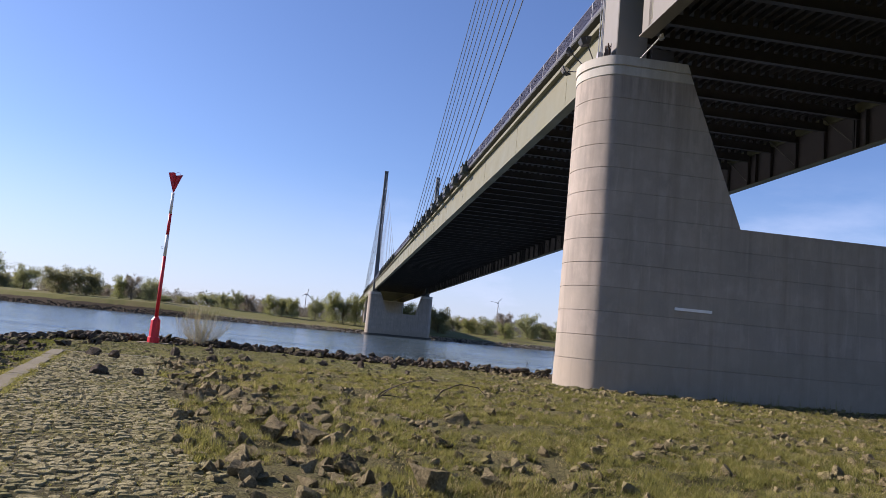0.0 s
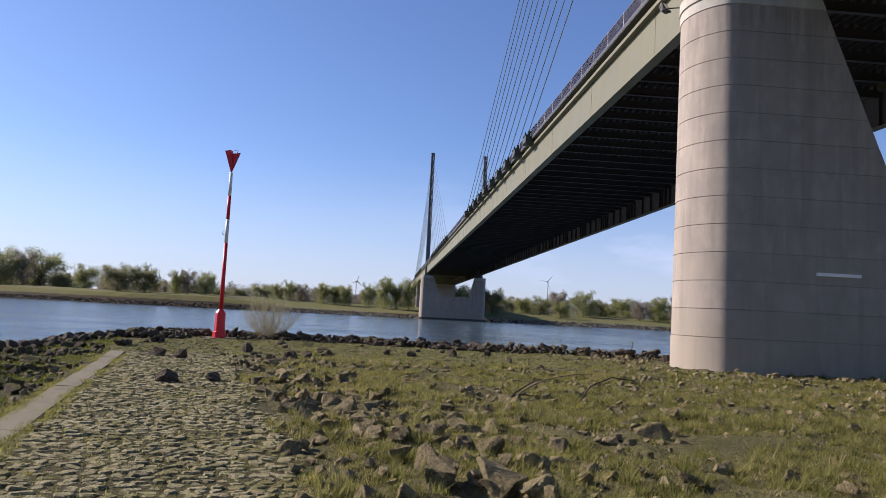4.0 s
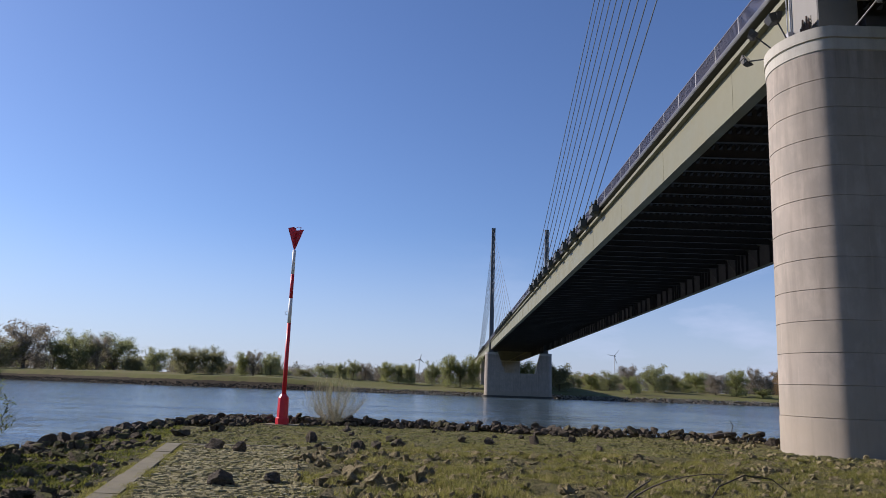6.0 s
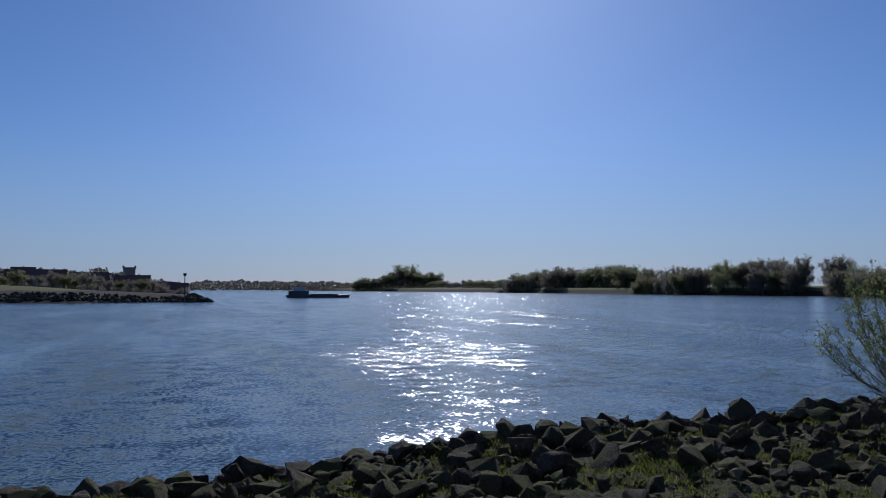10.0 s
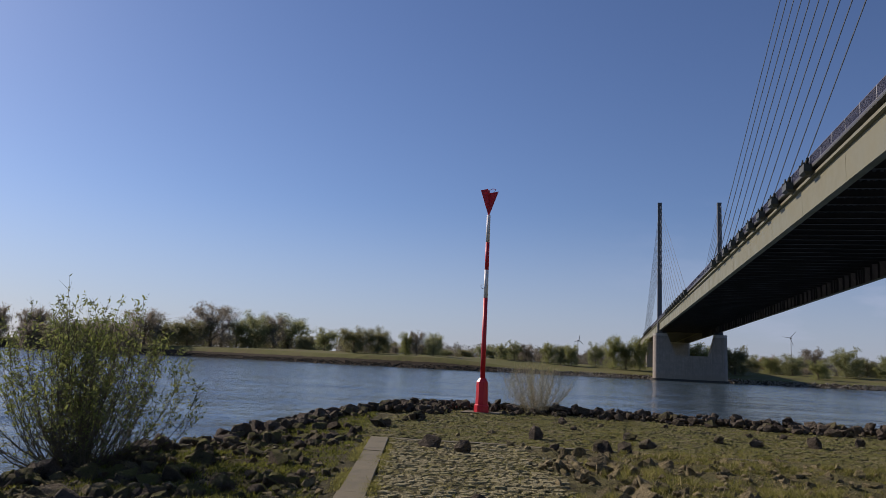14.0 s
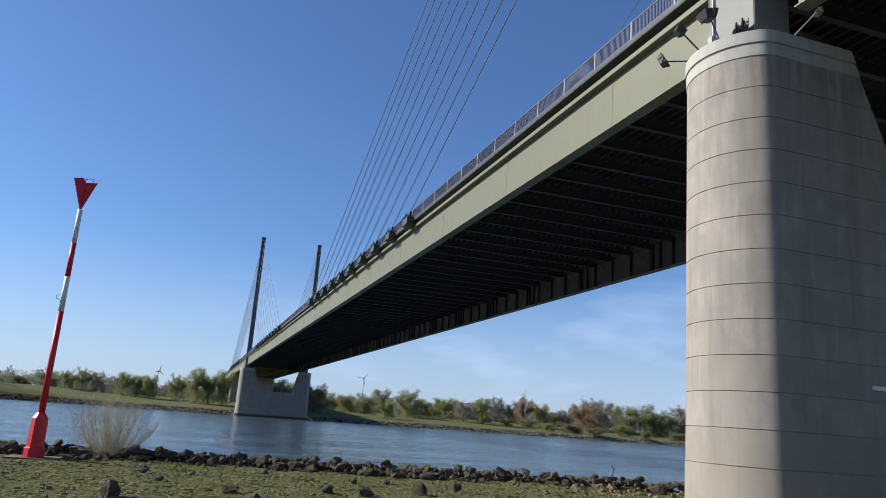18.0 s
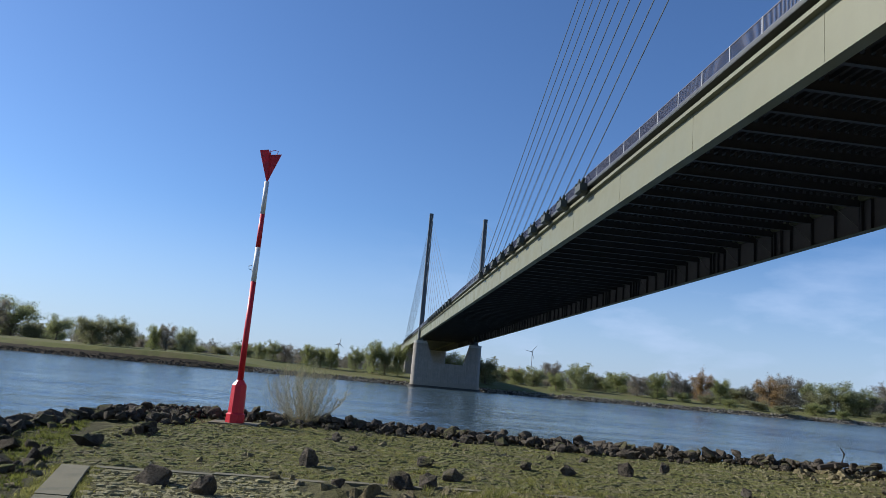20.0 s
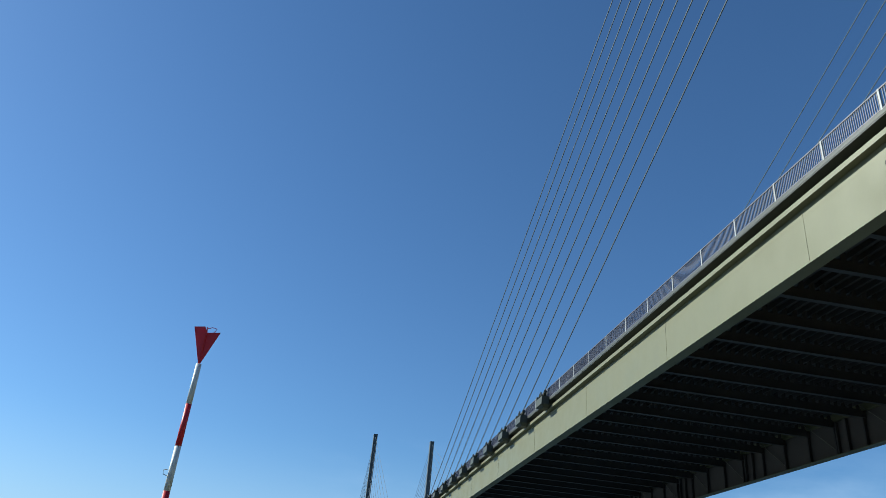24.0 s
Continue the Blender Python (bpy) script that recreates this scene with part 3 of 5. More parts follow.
for n, y in enumerate(far_seats):
    m = Matrix.Translation((0, y, 0))
    if n == 0:
        pan0.matrix_basis = m
    else:
        share(pan0, rail, m)["kind"] = "stuff"
pan0["kind"] = "stuff"
for n, y in enumerate(near_seats):
    m = Matrix.Translation((0, y, 0))
    if n == 0:
        bars, bars0.matrix_basis, low0.matrix_basis = bars0, m, m
    else:
        bars = share(bars0, rail, m)
        share(low0, rail, m)
    for i in range(29):
        mp_ = Matrix.Translation((0, 0.11 + i * (BEAM - 0.22) / 28, 0))
        if n == 0 and i == 0:
            pick0.parent, pick0.matrix_basis = bars, mp_
        else:
            share(pick0, bars, mp_)
for ya, yb in ((1.42, 3.85), (-2.77, -1.36)):       # short panels against the pylon
    short = Geo().box(-0.5, -0.44, ya, yb, 21.1, 21.16).make("top_bar", RAILM, rail)
    Geo().box(-0.49, -0.45, ya, yb, 20.24, 20.3).make("bottom_bar", RAILM, rail)
    for i in range(int((yb - ya) / 0.112)):
        share(pick0, short, Matrix.Translation((0, ya + 0.06 + 0.112 * i, 0)))
rail2 = thing("railing", "dark blue-grey railing along the other edge of the bridge", "railing")
rr = Geo()
rr.box(DECK_R + 0.44, DECK_R + 0.5, Y0, Y1, 21.1, 21.16)
rr.box(DECK_R + 0.44, DECK_R + 0.5, Y0, Y1, 20.4, 20.44)
rr.make("hand_rails", RAILM, rail2)
rp = Geo()
y = -60
while y < 360:
    rp.box(DECK_R + 0.43, DECK_R + 0.51, y - 0.045, y + 0.045, 20.2, 21.16)
    y += BEAM
rp.make("railing_posts", POSTM, rail2)["kind"] = "stuff"


def pier(y, name, label, z0):
    """A wall pier with round ends and two sloped horns that carry the pylons."""
    e = thing(name, label, "bridge pier", at=(0, y, 0))
    top, sh, cap = 14.83, 8.08, 15.78

    def outline(z, k=0.0):
        """Half thickness and the nose in plan: a flat arc with rounded shoulders into the straight sides."""
        grow = 0.008 * (14.7 - z) - k
        w, r, cx, sr = 2.12 + grow, 2.487 + grow, 0.3, 0.95
        fx = cx - math.sqrt((r - sr) ** 2 - (w - sr) ** 2)
        end = math.asin((w - sr) / (r - sr))
        shoulder = [(fx - sr * math.cos(a), -(w - sr) - sr * math.sin(a)) for a in (end + (math.pi / 2 - end) * i / 7 for i in range(1, 8))]
        arc = [(cx - r * math.cos(a), -r * math.sin(a)) for a in (-end + 2 * end * i / 18 for i in range(19))]
        return w, [(px, -py) for px, py in reversed(shoulder)] + arc + shoulder

    body = Geo()

    def ring_low(z):
        r, left = outline(z)
        return [(px, py, z) for px, py in left] + [(DECK_R - px, -py, z) for px, py in left]

    body.loft([ring_low(z0), ring_low(1.32)])
    foot = body.make("pier_foot", PIER, e, "beige concrete foot course", "angle")
    g = Geo()
    # courses of the lower wall with a shallow joint between them
    zs = [1.32 + 1.127 * i for i in range(7)]
    zs[6] = sh
    for a, b in zip(zs, zs[1:]):
        g = Geo()

        def inset(z, k):
            pts = outline(z, k)[1]
            return [(px, py, z) for px, py in pts] + [(DECK_R - px, -py, z) for px, py in pts]

        g.loft([inset(a + 0.002, 0.045), inset(a + 0.018, 0.045), inset(a + 0.028, 0.02), inset(b - 0.001, 0.02)])
        g.make("concrete_course", PIER, e, "", "angle")

    def horn(z, k, flip):
        w, pts = outline(z, k)
        xin = 4.1 - (z - sh) / (cap - sh) * 2.0 if flip else 5.6 - (z - sh) / (cap - sh) * 3.08
        ring = [(px, py, z) for px, py in pts] + [(xin, -w, z), (xin, w, z)]
        return [(DECK_R - px, -py, pz) for px, py, pz in ring] if flip else ring

    hs = [sh + (top - sh) * i / 6 for i in range(7)]
    for flip in (False, True):
        for a, b in zip(hs, hs[1:]):
            g = Geo().loft([horn(a + 0.002, 0.045, flip), horn(a + 0.018, 0.045, flip), horn(a + 0.028, 0.02, flip), horn(b - 0.001, 0.02, flip)])
            g.make("concrete_course", PIER, e, "", "angle")
        g = Geo().loft([horn(top + 0.001, 0.03, flip), horn(top + 0.03, -0.01, flip), horn(top + 0.44, -0.01, flip), horn(top + 0.46, 0.02, flip), horn(top + 0.49, 0.02, flip), horn(top + 0.51, -0.05, flip), horn(cap, -0.05, flip)])
        g.make("cap_band", CAPC, e, "pale concrete cap band", "angle")
        x = DECK_R if flip else 0.0
        s = -1 if flip else 1
        xa, xb = sorted((x + s * 1.05, x + s * 2.2))
        Geo().box(xa, xb, -1.2, 1.2, cap + 0.004, Z_BOT - 0.062).make("bearing_block", UNDER_SHADE, e, "steel bearing block, coloured dark for the deck's shade")
    return e


pier_near = pier(0.0, "bridge_pier", "grey concrete wall pier with a round nose on the bank", -0.5)
Geo().box(2.5, 4.32, -2.26, -2.1, 3.95, 4.08).make("gauge_bar", GAUGE, pier_near, "white marker bar")
pier_far = pier(SPAN, "bridge_pier", "grey concrete wall pier with a round nose in the river", -2.6)
Geo().tube([(DECK_R + 2.2, SPAN, 11.4), (38.0, SPAN, 11.75)], [0.13, 0.07], 6).make("radar_boom", HULL, pier_far, "thin dark horizontal boom")
Geo().tube([(DECK_R + 2.2, SPAN, 12.6), (30.0, SPAN, 11.6)], 0.035, 5).make("boom_stay", HULL, pier_far)
pl = Geo()
r_ = 2.75
ring = [(-0.25 + r_ * math.cos(math.pi / 2 + math.pi * i / 16), r_ * math.sin(math.pi / 2 + math.pi * i / 16)) for i in range(17)]
ring = ring + [(DECK_R - px, -py) for px, py in ring]
pl.loft([[(px, py, -2.6) for px, py in ring], [(px, py, -0.3) for px, py in ring], [(px * 0.995, py * 0.97, -0.22) for px, py in ring]])
pl.make("pier_plinth", WETC, pier_far, "wet concrete plinth at the waterline")


def pylon(x, y, label):
    """A free-standing box mast, slightly tapered, with cable saddles on its river faces."""
    e = thing("bridge_pylon", label, "pylon", "bridge pylons", at=(x, y, 0))

    def ring(z, k=0.0):
        t = (z - 15.78) / 48.0
        w, d = 0.80 - 0.1 * t + k, 1.22 - 0.30 * t + k
        c = 0.04
        return [(-w + c, -d, z), (w - c, -d, z), (w, -d + c, z), (w, d - c, z), (w - c, d, z), (-w + c, d, z), (-w, d - c, z), (-w, -d + c, z)]

    # the far masts carry the shade of their near face as paint
    mast_paint = PYLON_SHADE if y > 100 else PYLON
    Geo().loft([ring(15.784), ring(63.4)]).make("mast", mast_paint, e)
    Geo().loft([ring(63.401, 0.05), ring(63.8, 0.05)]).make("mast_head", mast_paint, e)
    Geo().loft([ring(15.783, 0.16), ring(15.88, 0.16)]).make("foot_plate", INNER_SHADE, e, "steel foot plate")
    rg = Geo()
    for i in range(14):
        for j in range(4):
            yy, zz = -1.08 + i * 0.166, 21.4 + j * 0.11
            for sx in (-1, 1):
                rg.box(*sorted((sx * 0.795, sx * 0.812)), yy - 0.03, yy + 0.03, zz - 0.03, zz + 0.03)
    for i in range(6):
        for j in range(5):
            yy, zz = -1.08 + i * 0.1, 15.95 + j * 0.14
            rg.box(-0.82, -0.8, yy - 0.025, yy + 0.025, zz - 0.025, zz + 0.025)
    rg.make("rivet_band", PYLON, e, "bands of rivets")["kind"] = "stuff"
    for k in range(10):
        z = CABLE_Z[k]
        Geo().box(-0.16, 0.16, -1.32 + 0.2 * (z - 16) / 48, 1.32 - 0.2 * (z - 16) / 48, z - 0.22, z + 0.22).make("cable_saddle", ANCHOR, e)
    return e


CABLE_Y = [44.3 + 6.62 * k for k in range(10)]
CABLE_Z = [40.2 + 2.5 * k for k in range(10)]
for x, y, lab in ((0.05, 0.1, "pale grey-green steel pylon standing on the near pier"), (DECK_R - 0.05, 0.1, "steel pylon standing behind the roadway of the near pier"),
                  (0.05, SPAN - 0.1, "slim steel pylon standing on the pier in the river"), (DECK_R - 0.05, SPAN - 0.1, "slim steel pylon at the far edge of the deck")):
    pylon(x, y, lab)

# cable anchors outside the railing, and the stays
ax = Geo()
ax.loft([[(-0.9, -0.45, 19.42), (-0.42, -0.45, 19.4), (-0.42, 0.45, 19.4), (-0.9, 0.45, 19.42)],
         [(-1.2, -0.85, 19.62), (-0.53, -0.85, 19.62), (-0.53, 0.85, 19.62), (-1.2, 0.85, 19.62)],
         [(-1.15, -0.8, 20.3), (-0.53, -0.8, 20.3), (-0.53, 0.8, 20.3), (-1.15, 0.8, 20.3)]])
ax.tube([(-0.75, 0.3, 20.35), (-0.72, -0.35, 20.85)], 0.15, 8)
ax.box(-1.2, -0.5, 0.6, 0.82, 20.3, 20.52)
ax.box(-1.2, -1.1, -0.5, -0.3, 20.3, 20.7)
ax.box(-1.17, -0.55, 0.0, 0.08, 20.3, 20.62)
anch0 = ax.make("cable_anchor", ANCHOR, deck, "dark green steel cable anchor box")
anch0.location = (0, CABLE_Y[0], 0)
places = [(y0 + s * y, x, s) for y0, s in ((0, 1), (SPAN, -1), (0, -1), (SPAN, 1)) for y in CABLE_Y for x in (0, 1)]
for y, x, s in places:
    m = Matrix.Translation((DECK_R * x, y, 0)) @ Matrix.Diagonal((-1 if x else 1, s, 1, 1))
    if (y, x, s) != (CABLE_Y[0], 0, 1):
        share(anch0, deck, m)
for y0 in (0.0, SPAN):
    for s in (-1, 1):
        for x in (0.0, DECK_R):
            xs = -0.72 if x == 0 else DECK_R + 0.72
            xp = 0.05 if x == 0 else DECK_R - 0.05
            for ya, zb in zip(CABLE_Y, CABLE_Z):
                Geo().tube([(xs, y0 + s * ya, 20.9), (xp, y0 + s * 0.9, zb)], 0.05, 6, False).make("stay_cable", CABLE, deck, "steel stay cable")


def land_pier(y, inset):
    e = thing("viaduct_pier", "plain grey concrete wall pier under the approach", "bridge pier", "approach piers", at=(0, y, 0))
    g = Geo()

    def ring(z, k):
        r = 0.9 + k
        a = [(inset + r * math.cos(math.pi / 2 + math.pi * i / 10), r * math.sin(math.pi / 2 + math.pi * i / 10), z) for i in range(11)]
        return a + [(DECK_R - px, -py, pz) for px, py, pz in a]

    g.loft([ring(-1.0, 0.0), ring(16.2, 0.0)]).make("pier_wall", PIER, e)
    Geo().loft([ring(16.201, 0.12), ring(16.736, 0.12)]).make("pier_head", CAPC, e)


for y in (-104, -156, 359, 410, 461, 512, 563):
    land_pier(y, 1.0 if y < 400 else 6.5)


# ---- floodlights on the pier cap ----
def floodlight(at, turn, arm, tilt, label, pale=False, rise=0.0, size=1.0):
    """An arm from the cap with a boxy lamp at its end, facing the pylon."""
    e = thing("floodlight", label, "floodlight", "pier floodlights", at=at)
    e.rotation_euler = (0, 0, radians(turn))
    m = STEEL if pale else LAMPB
    end = (arm, 0, 0.25 + rise + 0.7 * arm * pale)
    Geo().box(-0.07, 0.07, -0.07, 0.07, 0, 0.03).make("base_plate", m, e)
    Geo().tube([(0, 0, 0.03), (0, 0, 0.2), (0.06, 0, 0.25), end], [0.035, 0.035, 0.03, 0.03], 6).make("arm", m, e)
    bm = bmesh.new()
    bmesh.ops.create_cube(bm, size=1)
    for v in bm.verts:
        k = 1.25 if v.co.z > 0 else 0.8
        v.co = Vector((v.co.x * 0.34 * k, v.co.y * 0.42 * k, v.co.z * 0.24)) * size
    bmesh.ops.bevel(bm, geom=bm.edges[:], offset=0.025, segments=2, affect="EDGES")
    h = part("housing", bm, m, e)
    h.matrix_basis = Matrix.Translation((end[0] + 0.1, 0, end[2] + 0.02)) @ Matrix.Rotation(radians(tilt), 4, "Y")
    g = size
    fr = Geo().box(-0.19 * g, 0.19 * g, -0.23 * g, 0.23 * g, 0.121 * g, 0.135 * g).make("front_glass", GLASS, h)
    br = Geo().box(-0.02, 0.02, -0.3 * g, -0.27 * g, -0.1, 0.1)
    br.box(-0.02, 0.02, 0.27 * g, 0.3 * g, -0.1, 0.1)
    br.make("bracket", m, h)
    return e


CAP_Z = 15.78
floodlight((-1.55, 1.2, CAP_Z), 130, 1.1, -60, "dark floodlight on an arm over the pier edge", False, 0.2, 1.1)
floodlight((-1.75, 0.5, CAP_Z), 165, 0.75, -40, "dark floodlight leaning out from the pier cap", False, 0.7, 1.0)
floodlight((-1.55, -0.35, CAP_Z), 175, 0.45, 12, "boxy dark floodlight aimed up at the pylon", False, 0.9, 1.35)
floodlight((0.3, -1.75, CAP_Z), -30, 0.8, -35, "pale grey floodlight on a slanting arm", True, 0.3, 0.75)
bolts = thing("bolt_bracket", "rusty brown bolt bracket at the foot of the pylon", "bracket", at=(-1.1, -0.75, CAP_Z))
Geo().box(-0.16, 0.1, -0.45, 0.45, 0.0, 0.05).make("plate", LAMPB, bolts)
Geo().box(0.06, 0.09, -0.38, 0.42, 0.051, 0.95).make("upright_plate", GREY, bolts, "grey plate drilled with bolt holes")
for i in range(5):
    Geo().tube([(0, -0.33 + 0.16 * i, 0.05), (0, -0.33 + 0.16 * i, 0.72 + 0.3 * (i % 2))], [0.05, 0.038], 6).make("bolt", RUST, bolts, "rusty bolt")
    for j in range(5):
        Geo().box(0.03, 0.059, -0.36 + 0.16 * i, -0.3 + 0.16 * i, 0.14 + 0.16 * j, 0.2 + 0.16 * j).make("nut", RUST, bolts)
cond = thing("conduit", "thin pale conduit clipped to the pylon edge", "conduit", at=(-0.82, 1.0, CAP_Z))
Geo().tube([(0, 0, 0), (0, 0, 7.5)], 0.035, 6).make("pipe", STEEL, cond)
Geo().tube([(-0.09, 0.1, 0), (-0.09, 0.1, 7.0)], 0.022, 6).make("pipe", STEEL, cond)
Geo().box(-0.16, 0.04, -0.1, 0.14, 0.9, 1.3).make("junction_box", POSTM, cond)

# ---- beacon ----
beacon = thing("river_beacon", "tall red and white banded pole beacon with a red cone", "beacon", at=(-22.28, 6.35, 0.0))
Geo().box(-0.75, 0.75, -0.5, 0.6, -0.12, 0.03).make("base_slab", SLAB, beacon, "flat concrete slab")


def octo(r, z, n=8):
    return [(r * math.cos(2 * math.pi * (i + 0.5) / n), r * math.sin(2 * math.pi * (i + 0.5) / n), z) for i in range(n)]


Geo().loft([octo(0.31, 0.034), octo(0.31, 0.30), octo(0.26, 0.34), octo(0.24, 1.22), octo(0.12, 1.38)]).make("foot_housing", RED, beacon)
zb = [1.381, 4.62, 5.78, 6.93, 8.08]
for i, (a, b) in enumerate(zip(zb, zb[1:])):
    Geo().tube([(0, 0, a), (0, 0, b - 0.001)], [0.105 - 0.0035 * a, 0.105 - 0.0035 * b], 12).make("pole_band", RED if i % 2 == 0 else WHITE, beacon, "red band" if i % 2 == 0 else "white band", True)
for turn in (0.0, 90.0):                      # two crossed triangular plates
    g = Geo()
    c, s = math.cos(radians(turn + 8)), math.sin(radians(turn + 8))
    n = (-s * 0.012, c * 0.012)
    tri = [(-0.37, 9.14), (-0.08, 9.2), (0.02, 9.03), (0.38, 9.1), (0.03, 8.10), (-0.03, 8.10)] if turn == 0 else [(-0.3, 9.1), (0.0, 9.1), (0.12, 9.1), (0.3, 9.1), (0.03, 8.10), (-0.03, 8.10)]
    g.loft([[(u * c + k * n[0], u * s + k * n[1], z) for u, z in tri] for k in (-1, 1)])
    g.make("top_mark_plate", RED, beacon, "red triangular plate")
Geo().tube([(0.2, 0, 9.05), (0.26, 0, 9.18), (0.12, 0.05, 9.22), (0, 0, 9.15)], 0.012, 5).make("lifting_eye", RED, beacon)
Geo().tube([(-0.1, 0, 5.0), (-0.2, 0, 5.03), (-0.22, 0, 5.13), (-0.12, 0, 5.16)], 0.012, 5).make("hook", STEEL, beacon)

# ---- concrete strip and kerb of the paved track ----
rng = random.Random(7)
strip = thing("kerb_strip", "worn flat concrete strip edging the cobbled track", "kerb", kind="structure")
seg = 2.45
n = 0
y = -52.0
while y < -5.4:
    g = Geo()
    y2 = min(y + seg, -5.1)
    a, b = path_left(y), path_left(y2)
    dz = rng.uniform(-0.008, 0.008)
    w = rng.uniform(0.44, 0.5)
    lo_, hi_ = -0.25, 0.006 + dz
    xs0 = [(a - w + 0.3, y), (a + 0.3, y), (b + 0.3, y2 - 0.015), (b - w + 0.3, y2 - 0.015)]
    g.loft([[(px, py, lo_) for px, py in xs0], [(px, py, hi_ - 0.015) for px, py in xs0],
            [(px + (0.012 if i in (0, 3) else -0.012), py, hi_) for i, (px, py) in enumerate(xs0)]])
    g.make("concrete_slab", SLAB, strip)
    y = y2 if y2 < -5.2 else 0
cross = thing("kerb_strip", "thin concrete kerb across the end of the track", "kerb", kind="structure")
x = -22.7
while x < -14.5:
    Geo().box(x, x + 0.98, -5.0 + 0.06 * (x + 22.7), -4.78 + 0.06 * (x + 22.7), -0.2, height(x + 0.5, -4.9 + 0.06 * (x + 22.7)) + 0.014 + rng.uniform(-0.005, 0.005)).make("kerb_stone", SLAB, cross)
    x += 1.0


# ---- stones ----
def block(rng, corners, sx, sy, sz, worn):
    """A broken stone: the hull of some corners near a box's faces, its edges chipped a little."""
    bm = bmesh.new()
    for _ in range(corners):
        p = Vector((rng.gauss(0, 1), rng.gauss(0, 1), rng.gauss(0, 1)))
        n = (abs(p.x) ** 4 + abs(p.y) ** 4 + abs(p.z) ** 4) ** 0.25
        p *= rng.uniform(0.82, 1.0) / n
        bm.verts.new((p.x * sx, p.y * sy, p.z * sz))
    bmesh.ops.convex_hull(bm, input=bm.verts[:])
    bmesh.ops.delete(bm, geom=[v for v in bm.verts if not v.link_faces], context="VERTS")
    if worn:
        bmesh.ops.dissolve_limit(bm, angle_limit=radians(9), verts=bm.verts[:], edges=bm.edges[:])
        bmesh.ops.bevel(bm, geom=bm.edges[:], offset=0.05 if worn == 1 else 0.02, segments=1, affect="EDGES", clamp_overlap=True)
        bmesh.ops.triangulate(bm, faces=bm.faces[:])
    if worn > 1:
        bmesh.ops.subdivide_edges(bm, edges=[e for e in bm.edges if e.calc_length() > 0.14], cuts=2, use_grid_fill=True)
        off = rng.uniform(0, 50)
        for v in bm.verts:
            k = noise.noise(v.co * 3.2 + Vector((off, 0, 0))) + 0.6 * noise.noise(v.co * 8.0 + Vector((0, off, 0)))
            v.co *= 1 + 0.17 * k
    me = bpy.data.meshes.new("stone")
    bm.to_mesh(me)
    bm.free()
    return me


rs = random.Random(21)
STONES, MOSS_STONES, STONE_DATA, PLAIN_DATA = [], [], [], []
for i in range(14):
    sz_ = (rs.uniform(0.46, 0.66), rs.uniform(0.38, 0.54), rs.uniform(0.34, 0.5))
    n_ = rs.choice((11, 13, 16))
    seed_ = rs.randrange(9999)
    me = block(random.Random(seed_), n_, *sz_, 2)
    me.materials.append(ROCK)
    STONES.append(me)
    me = me.copy()
    me.materials[0] = MOSSY
    MOSS_STONES.append(me)
    lowme = block(random.Random(seed_), n_, *sz_, 1)
    STONE_DATA.append(([tuple(v.co) for v in lowme.vertices], [tuple(p.vertices) for p in lowme.polygons]))
    plain = block(random.Random(seed_), n_, *sz_, 0)
    PLAIN_DATA.append(([tuple(v.co) for v in plain.vertices], [tuple(p.vertices) for p in plain.polygons]))


def stone_pose(r, x, y, s, sink=0.25):
    z = height(x, y) + s * (0.28 - sink)
    return Matrix.LocRotScale((x, y, z), Euler((r.uniform(-0.5, 0.5), r.uniform(-0.5, 0.5), r.uniform(0, 6.28))), (s, s * r.uniform(0.8, 1.2), s * r.uniform(0.8, 1.15)))


def join_stones(name, poses, mat, parent, shapes=STONE_DATA):
    v, f = [], []
    for i, m in poses:
        n0 = len(v)
        vv, ff = shapes[i]
        v += [tuple(m @ Vector(p)) for p in vv]
        f += [tuple(n0 + k for k in q) for q in ff]
    o = obj(name, v, f, mat, parent)
    o["kind"] = "stuff"
    return o


r = random.Random(5)
left_bank = thing("riprap", "dark angular riprap stones heaped along the water's edge", "riprap", kind="structure")
tip_bank = thing("riprap", "dark riprap stones in a low wall round the head of the groyne", "riprap", kind="structure")
near_l, near_t, rest_l, rest_t = [], [], [], []


def seed_stones():
    for _ in range(60000):
        x, y = r.uniform(-29.5, 9), r.uniform(-48, 13.5)
        d = near_inland(x, y)
        if not 0.4 < d < 5.0:
            continue
        left = y < 3.5 and x < -24
        wide = (2.3 if left else 4.5 + 0.9 * nz(0.5 * x, 0.5 * y, 6.0)) - (0.4 if x > -6 else 0)
        if d > wide or r.random() > (0.95 if d < 3.3 else 0.3):
            continue
        if not left and x > -6 and r.random() < 0.1:
            continue
        if abs(x + 22.3) < 0.95 and abs(y - 6.4) < 0.75 or math.hypot(x + 20.3, y - 8.6) < 0.55:
            continue
        s = r.choice((0.2, 0.26, 0.32, 0.38, 0.44, 0.54, 0.74)) * (0.78 if left else 0.62)
        m = stone_pose(r, x, y, s, 0.02)
        m.translation.z += r.uniform(0.0, 0.06 if left else 0.24) * math.exp(-((d - 3.0) / 0.8) ** 2)
        yield left, y, x, (r.randrange(14), m)


for left, y, x, st in seed_stones():
    if left:
        (near_l if -27 < y < -10 and len(near_l) < 290 else rest_l).append(st)
    else:
        (near_t if -23 < x < -4 and y > 4 and len(near_t) < 290 else rest_t).append(st)
for bank, near, rest in ((left_bank, near_l, rest_l), (tip_bank, near_t, rest_t)):
    for i, m in near:
        o = new("stone", STONES[i])
        o.parent, o.matrix_basis = bank, m
    join_stones("stones", rest, ROCK, bank)

